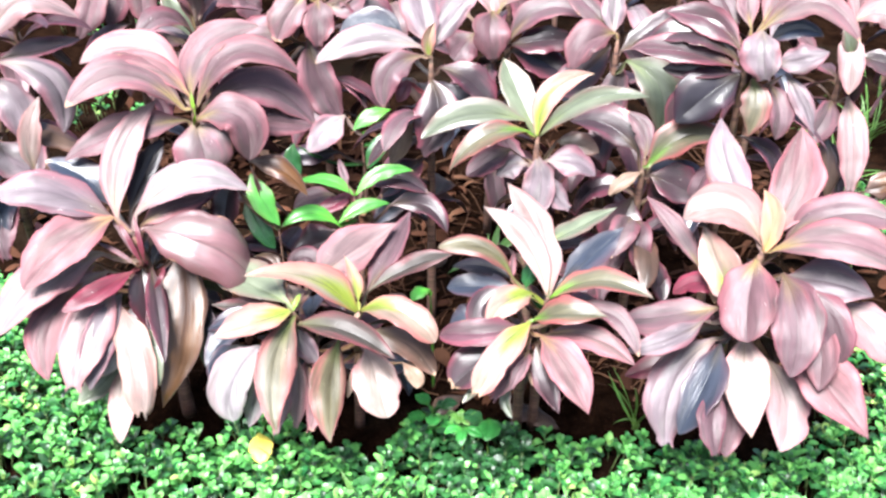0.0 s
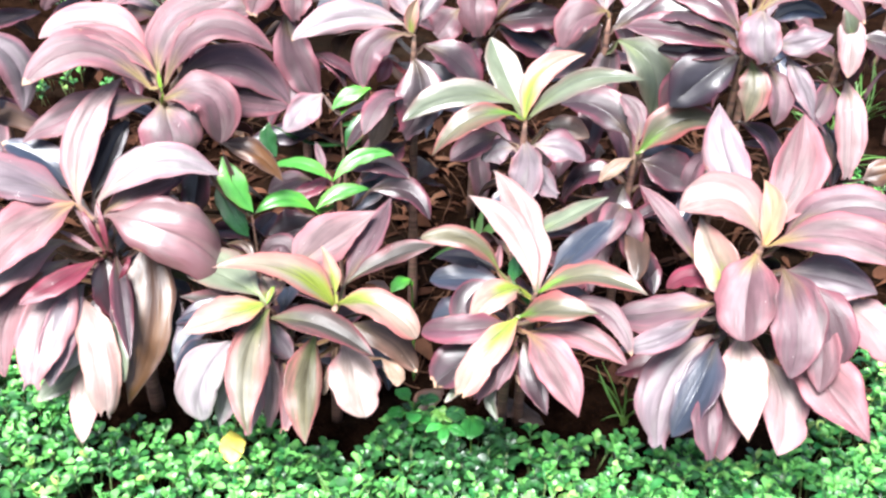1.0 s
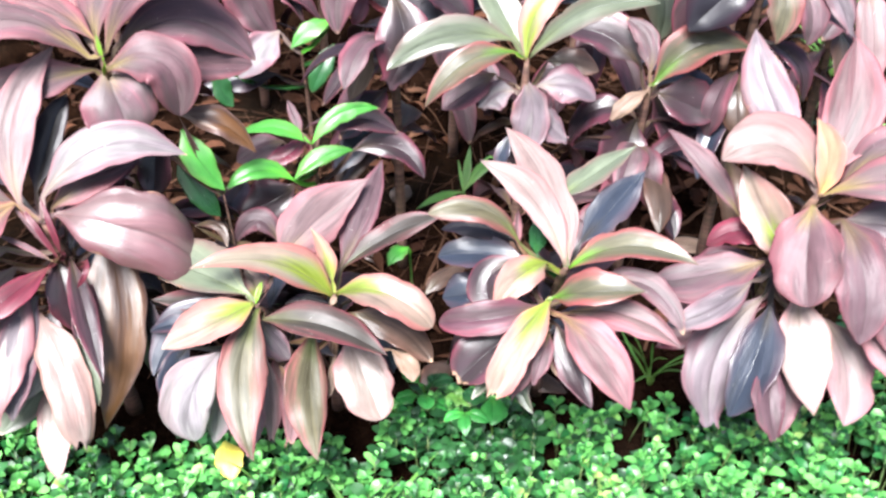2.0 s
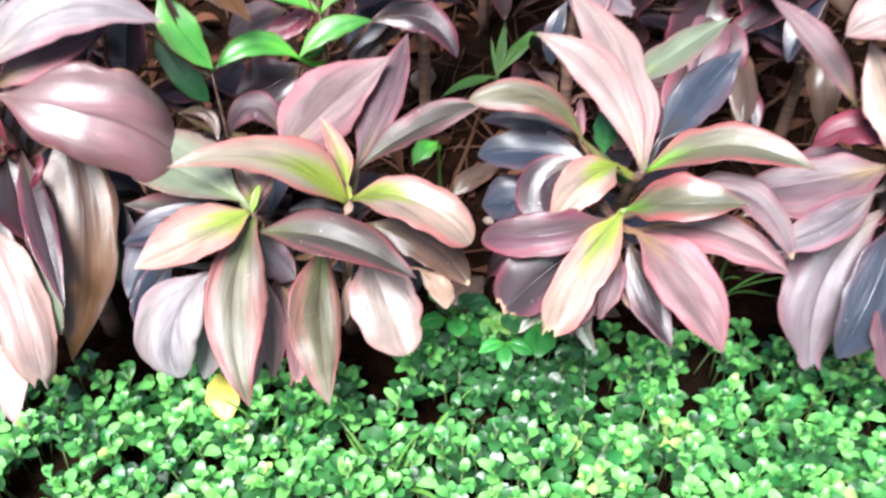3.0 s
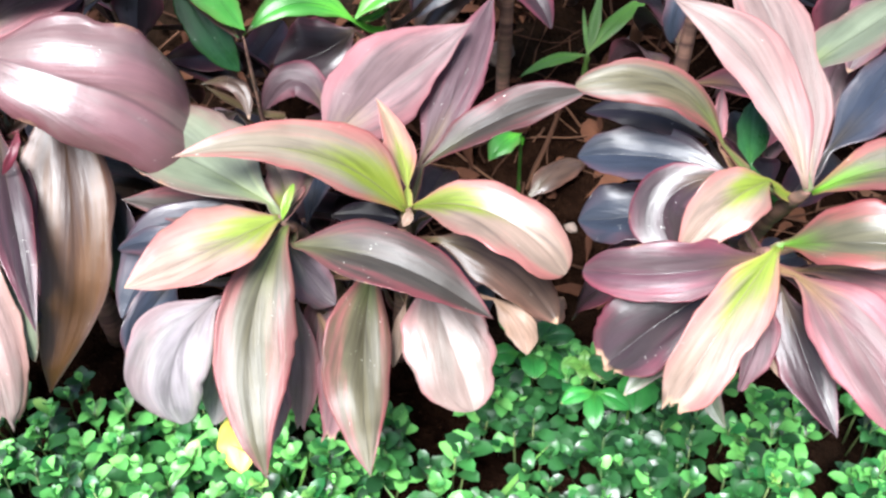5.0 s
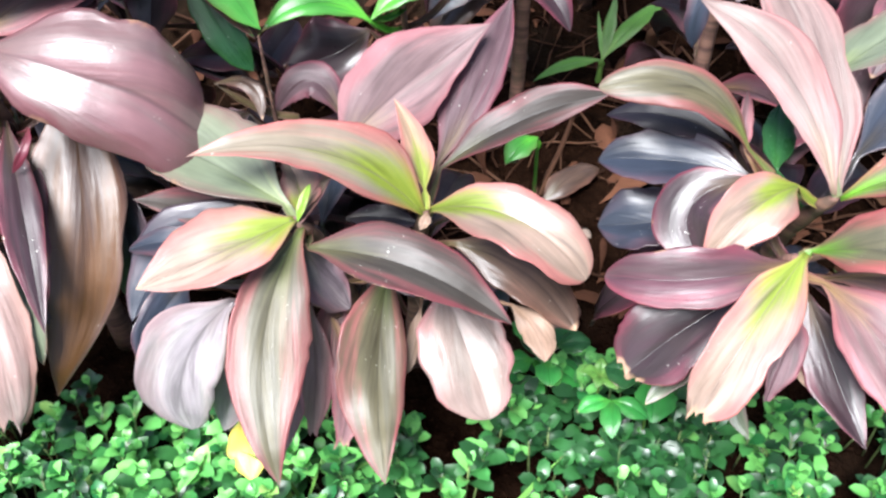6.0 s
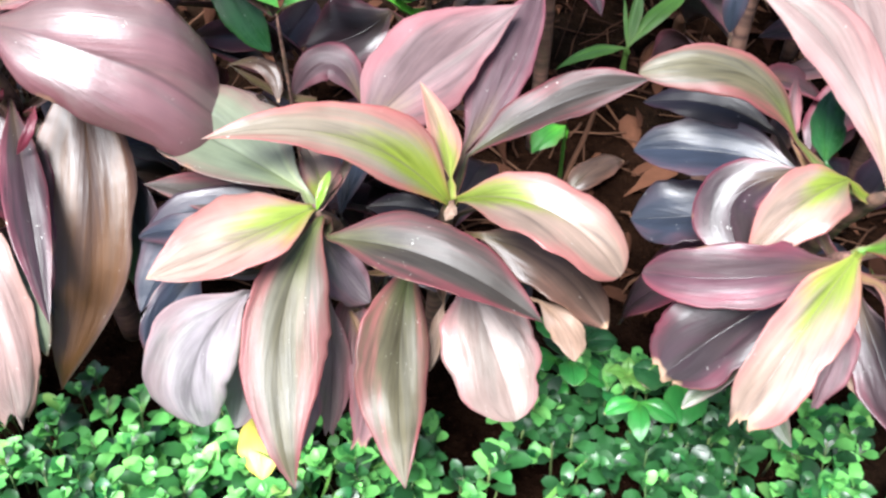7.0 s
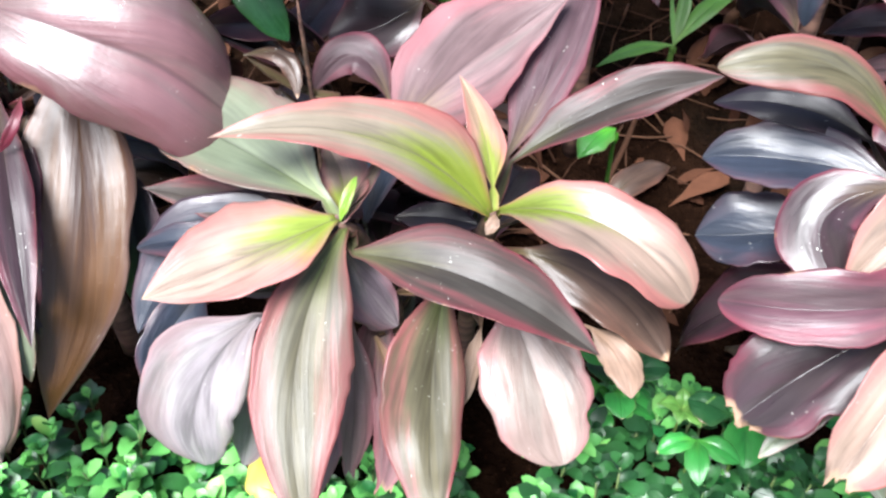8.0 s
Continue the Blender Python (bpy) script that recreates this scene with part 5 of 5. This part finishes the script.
stick("pale dry stick lying on dark soil", (0.553, 1.93), (0.65, 2.013), 0.004, 1)
stick("pale dry stick lying on dark soil", (0.03, 1.80), (0.10, 2.00), 0.004, 2)
stick("thin dry stick lying on dark soil", (-0.02, 1.72), (0.12, 1.86), 0.003, 3)
stick("thin dry stick lying on dark soil", (0.42, 1.62), (0.50, 1.80), 0.003, 4)


def dead_stalk(label, foot, top, radius):
    """A broken dry stalk standing in the soil, frayed into stubs at its top."""
    thing = new("dead_stalk")
    thing.location = (*foot, ground_height(*foot) - 0.01)
    tagged(thing, label, "stalk", "dead stalks")
    end = Vector(top) - thing.location
    path = [end * (k / 6) + Vector((0.004 * math.sin(2.3 * k), 0.003 * math.cos(1.7 * k), 0)) * min(1, k) for k in range(7)]
    verts, faces = tube(path, [radius * (1.2 - 0.06 * k) * (1.25 if k in (2, 4) else 1.0) for k in range(7)], 9)
    mesh_object("stalk", verts, faces, TWIG, thing)
    for dx, dy, dz in ((-0.012, -0.004, 0.014), (0.011, 0.002, 0.017), (0.002, -0.009, 0.010)):
        verts, faces = tube([path[-1] - Vector((0, 0, 0.006)), path[-1] + Vector((dx, dy, dz)) * 0.55, path[-1] + Vector((dx, dy, dz))], [radius * 0.7, radius * 0.5, radius * 0.25], 6)
        mesh_object("stub", verts, faces, TWIG, thing)


dead_stalk("pale broken dry stalk standing in dark soil", (0.190, 2.066), (0.195, 2.025, 0.155), 0.008)


# ---- groundcover: low hedge of small spoon-shaped leaves ----
def hedge_front(x):
    """How far back the hedge reaches."""
    edge = 1.432 + 0.075 * math.exp(-(((x - 0.05) / 0.085) ** 2)) + 0.04 * math.exp(-(((x - 0.24) / 0.12) ** 2))
    edge += 0.015 * math.sin(17 * x) + 0.010 * math.sin(41 * x + 1)
    return edge + 1.02 * max(0.0, -x - 0.54) + 1.4 * max(0.0, x - 0.68)


# places where it thins out to bare, dark soil: x, y, radius
GAPS = ((-0.44, 1.395, 0.034), (-0.085, 1.378, 0.042), (-0.025, 1.352, 0.034), (0.05, 1.33, 0.022), (0.345, 1.40, 0.028))


def small_leaf(verts, faces, p, way, over, length, width, cup, droop=0.1):
    """A spoon-shaped leaf: narrow stalk, cupped round blade, bent back towards its tip."""
    side = way.cross(over).normalized()
    over = side.cross(way)
    start = len(verts)
    verts.append(p)
    for s, w, h in ((0.30, 0.36, 0.05), (0.52, 0.84, 0.10), (0.76, 1.0, 0.08 - 0.15 * droop), (0.95, 0.74, 0.04 - 0.5 * droop)):
        mid = p + way * (length * s) + over * (length * h)
        rise = over * (cup * width * w)
        verts.extend((mid + side * (width * w / 2) + rise, mid, mid - side * (width * w / 2) + rise))
    verts.append(p + way * (length * 1.02) - over * (0.62 * droop * length))
    a = start + 1
    faces.extend(((start, a, a + 1), (start, a + 1, a + 2)))
    for r in (a, a + 3, a + 6):
        faces.extend(((r, r + 3, r + 4, r + 1), (r + 1, r + 4, r + 5, r + 2)))
    end = start + 13
    faces.extend(((a + 9, end, a + 10), (a + 10, end, a + 11)))


def sprig(rng, verts, faces, tones, stems, foot, top, size, dim=0.0):
    """An upright shoot with pairs of leaves, each pair turned against the one below; the youngest stand up, the older ones spread."""
    axis = (top - foot)
    turn = rng.uniform(0, 6.28)
    pairs = rng.choice((3, 4, 4))
    for k in range(pairs):
        s = 1 - 0.13 * k * rng.uniform(0.85, 1.15)
        p = foot + axis * s
        turn += math.pi / 2 + rng.uniform(-0.35, 0.35)
        for q in (0, math.pi):
            h = turn + q + rng.uniform(-0.3, 0.3)
            lean = (1.45, 1.15, 0.95, 0.7)[k] + rng.uniform(-0.4, 0.3)
            way = Vector((math.cos(h) * math.cos(lean), math.sin(h) * math.cos(lean), math.sin(lean)))
            over = Vector((-math.cos(h) * math.sin(lean), -math.sin(h) * math.sin(lean), math.cos(lean)))
            length = size * (0.62, 0.95, 1.1, 1.0)[k] * rng.uniform(0.8, 1.15)
            small_leaf(verts, faces, p, way, over, length, length * rng.uniform(0.46, 0.60), rng.uniform(0.02, 0.34), rng.uniform(0.1, 0.6))
            # lower pairs and shaded places get the darkened green
            tones.extend([1 if rng.random() < (0.0, 0.1, 0.5, 0.95)[k] + dim else 0] * 10)
    v, f = tube([foot, foot + axis * 0.5, top], [0.0013, 0.0012, 0.0008], 4)
    base = len(stems[0])
    stems[0].extend(v)
    stems[1].extend([tuple(i + base for i in face) for face in f])


def build_groundcover():
    rng = random.Random(11)
    verts, faces, tones, stems = [], [], [], ([], [])
    # a score of single shoots, shared by those that the camera passes nearest
    shoots = []
    for k in range(24):
        v, f, tn, st = [], [], [], ([], [])
        sprig(rng, v, f, tn, st, Vector((0, 0, 0)), Vector((rng.uniform(-0.012, 0.012), rng.uniform(-0.012, 0.012), 0.085)), rng.uniform(0.024, 0.031), 0.0 if k < 12 else 0.8)
        me = bpy.data.meshes.new("sprig")
        me.from_pydata(v + st[0], [], f + [tuple(i + len(v) for i in face) for face in st[1]])
        for mat in (HEDGE, HEDGE_OLD_SHADED, HEDGE_STEM):
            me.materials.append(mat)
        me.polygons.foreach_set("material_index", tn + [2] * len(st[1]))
        me.polygons.foreach_set("use_smooth", [True] * len(me.polygons))
        shoots.append(me)
    single = []
    step = 0.0190
    for j in range(int(1.5 / step)):
        for i in range(int(2.9 / step)):
            x, y = -1.45 + (i + rng.uniform(-0.5, 0.5)) * step, 0.45 + (j + rng.uniform(-0.5, 0.5)) * step
            back = hedge_front(x)
            if y > back + rng.uniform(-0.04, 0.03):
                continue
            if abs(x) > 1.28 + 0.16 * noise.noise((1.0, y * 4, 2.0)) or y < 0.62 + 0.16 * noise.noise((x * 4, 1.0, 5.0)):
                continue
            bare = min(((x - gx) ** 2 + (y - gy) ** 2) ** 0.5 / gr for gx, gy, gr in GAPS)
            if bare < rng.uniform(0.8, 1.15):
                continue
            far = y < 1.0 or abs(x) > 1.0
            if far and rng.random() < 0.45:
                continue
            open_ = noise.noise((x * 21, y * 21, 9.0)) + 0.5 * noise.noise((x * 47, y * 47, 3.0))
            if open_ < rng.uniform(-0.34, -0.04):
                continue
            high = 0.080 + 0.03 * noise.noise((x * 11, y * 11, 4.0)) + 0.02 * open_ + rng.uniform(-0.045, 0.022)
            high *= 0.72 + 0.28 * smooth(0.0, 0.12, back - y)
            # shade beneath the ti plants, put into the leaf colour in the middle
            dim = 1.1 * math.exp(-(((x - 0.06) / 0.17) ** 4) - ((y - 1.37) / 0.085) ** 2) + 0.3 * noise.noise((x * 14, y * 14, 6.0))
            z = ground_height(x, y)
            high = max(high - 0.02 * max(0.0, dim - 0.3), z + 0.035)
            if -0.50 < x < 0.32 and back - 0.14 < y and len(single) < 300:
                single.append((x, y, z - 0.004, (high - z + 0.004) / 0.085, rng.randrange(12) + (12 if rng.random() < dim else 0), rng.uniform(0, 360), rng.uniform(-10, 10), rng.uniform(-10, 10)))
                continue
            top = Vector((x + rng.uniform(-0.018, 0.018), y + rng.uniform(-0.018, 0.018), high))
            sprig(rng, verts, faces, tones, stems, Vector((x, y, z - 0.004)), top, rng.uniform(0.023, 0.031) * (1.1 if far else 1.0), 0.8 * dim)
    # strays behind the purple plants
    for cx, cy, r, count in ((-1.04, 2.74, 0.16, 18), (-1.23, 3.6, 0.25, 30), (1.02, 2.2, 0.16, 50)):
        for _ in range(count):
            x, y = cx + rng.gauss(0, r * 0.5), cy + rng.gauss(0, r * 0.5)
            z = ground_height(x, y)
            sprig(rng, verts, faces, tones, stems, Vector((x, y, z - 0.004)), Vector((x + rng.uniform(-0.02, 0.02), y, z + rng.uniform(0.05, 0.1))), rng.uniform(0.018, 0.026))
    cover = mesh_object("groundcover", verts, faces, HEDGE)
    cover.data.materials.append(HEDGE_OLD_SHADED)
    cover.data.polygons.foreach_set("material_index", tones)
    tagged(cover, "dense low green groundcover hedge with small glossy rounded leaves", "groundcover", kind="stuff")
    mesh_object("stems", stems[0], stems[1], HEDGE_STEM, cover, "thin green stems")
    for x, y, z, tall, k, turn, tx, ty in single:
        ob = new("sprig", shoots[k])
        ob.parent = cover
        ob.matrix_basis = pose(x, y, z, tx, ty, turn) @ Matrix.Diagonal((1.0, 1.0, min(1.3, tall), 1.0))


build_groundcover()


# ---- litter on the soil ----
def build_litter():
    rng = random.Random(5)
    verts, faces = [], []
    for _ in range(900):
        x, y = rng.uniform(-1.0, 1.1), rng.uniform(1.62, 2.9)
        z = ground_height(x, y) + 0.004
        h, up = rng.uniform(0, 6.28), rng.uniform(-0.2, 0.5)
        way = Vector((math.cos(h) * math.cos(up), math.sin(h) * math.cos(up), math.sin(up)))
        over = Vector((rng.uniform(-0.5, 0.5), rng.uniform(-0.5, 0.5), 1)).normalized()
        length = rng.uniform(0.02, 0.085)
        small_leaf(verts, faces, Vector((x, y, z)), way, over, length, length * rng.uniform(0.2, 0.5), rng.uniform(-0.5, 0.6))
    tagged(mesh_object("dead_leaves", verts, faces, LITTER), "curled brown dead leaves scattered on the soil", "leaf litter", kind="stuff")
    verts, faces = [], []
    for _ in range(800):
        x, y = rng.uniform(-0.9, 1.0), rng.uniform(1.62, 2.7)
        h = rng.uniform(0, 6.28)
        length = rng.uniform(0.03, 0.16)
        path = []
        for k in range(4):
            s = k / 3 - 0.5
            px, py = x + math.cos(h) * length * s + 0.0025 * rng.uniform(-1, 1), y + math.sin(h) * length * s + 0.0025 * rng.uniform(-1, 1)
            path.append(Vector((px, py, ground_height(px, py) + 0.004 + rng.uniform(0, 0.012))))
        r = rng.uniform(0.0007, 0.0022)
        v, f = tube(path, [r, r, r * 0.9, r * 0.6], 5)
        base = len(verts)
        verts.extend(v)
        faces.extend([tuple(i + base for i in face) for face in f])
    tagged(mesh_object("twigs", verts, faces, TWIG), "thin dry twigs and straw lying on the soil", "twigs", kind="stuff")


build_litter()


def stone(x, y, size, seed):
    rng = random.Random(seed)
    bm = bmesh.new()
    bmesh.ops.create_icosphere(bm, subdivisions=3, radius=1.0)
    for v in bm.verts:
        n = noise.noise(v.co * 1.3 + Vector((seed, 0, 0)))
        v.co = Vector((v.co.x * 1.15, v.co.y * 0.9, v.co.z * 0.75)) * (1 + 0.28 * n) * size
    me = bpy.data.meshes.new("stone")
    bm.to_mesh(me)
    bm.free()
    me.polygons.foreach_set("use_smooth", [True] * len(me.polygons))
    me.materials.append(STONE)
    ob = new("stone", me)
    ob.location = (x, y, ground_height(x, y) + size * 0.3)
    ob.rotation_euler = (0, 0, rng.uniform(0, 6))
    tagged(ob, "small rounded pinkish-brown stone lying on soil", "stone", "stones on the soil")


for sx, sy, ss, k in ((-0.005, 2.05, 0.022, 1), (0.09, 1.75, 0.008, 2), (0.62, 1.75, 0.009, 3), (0.5, 1.62, 0.008, 4), (0.2, 2.1, 0.01, 5)):
    stone(sx, sy, ss, k)
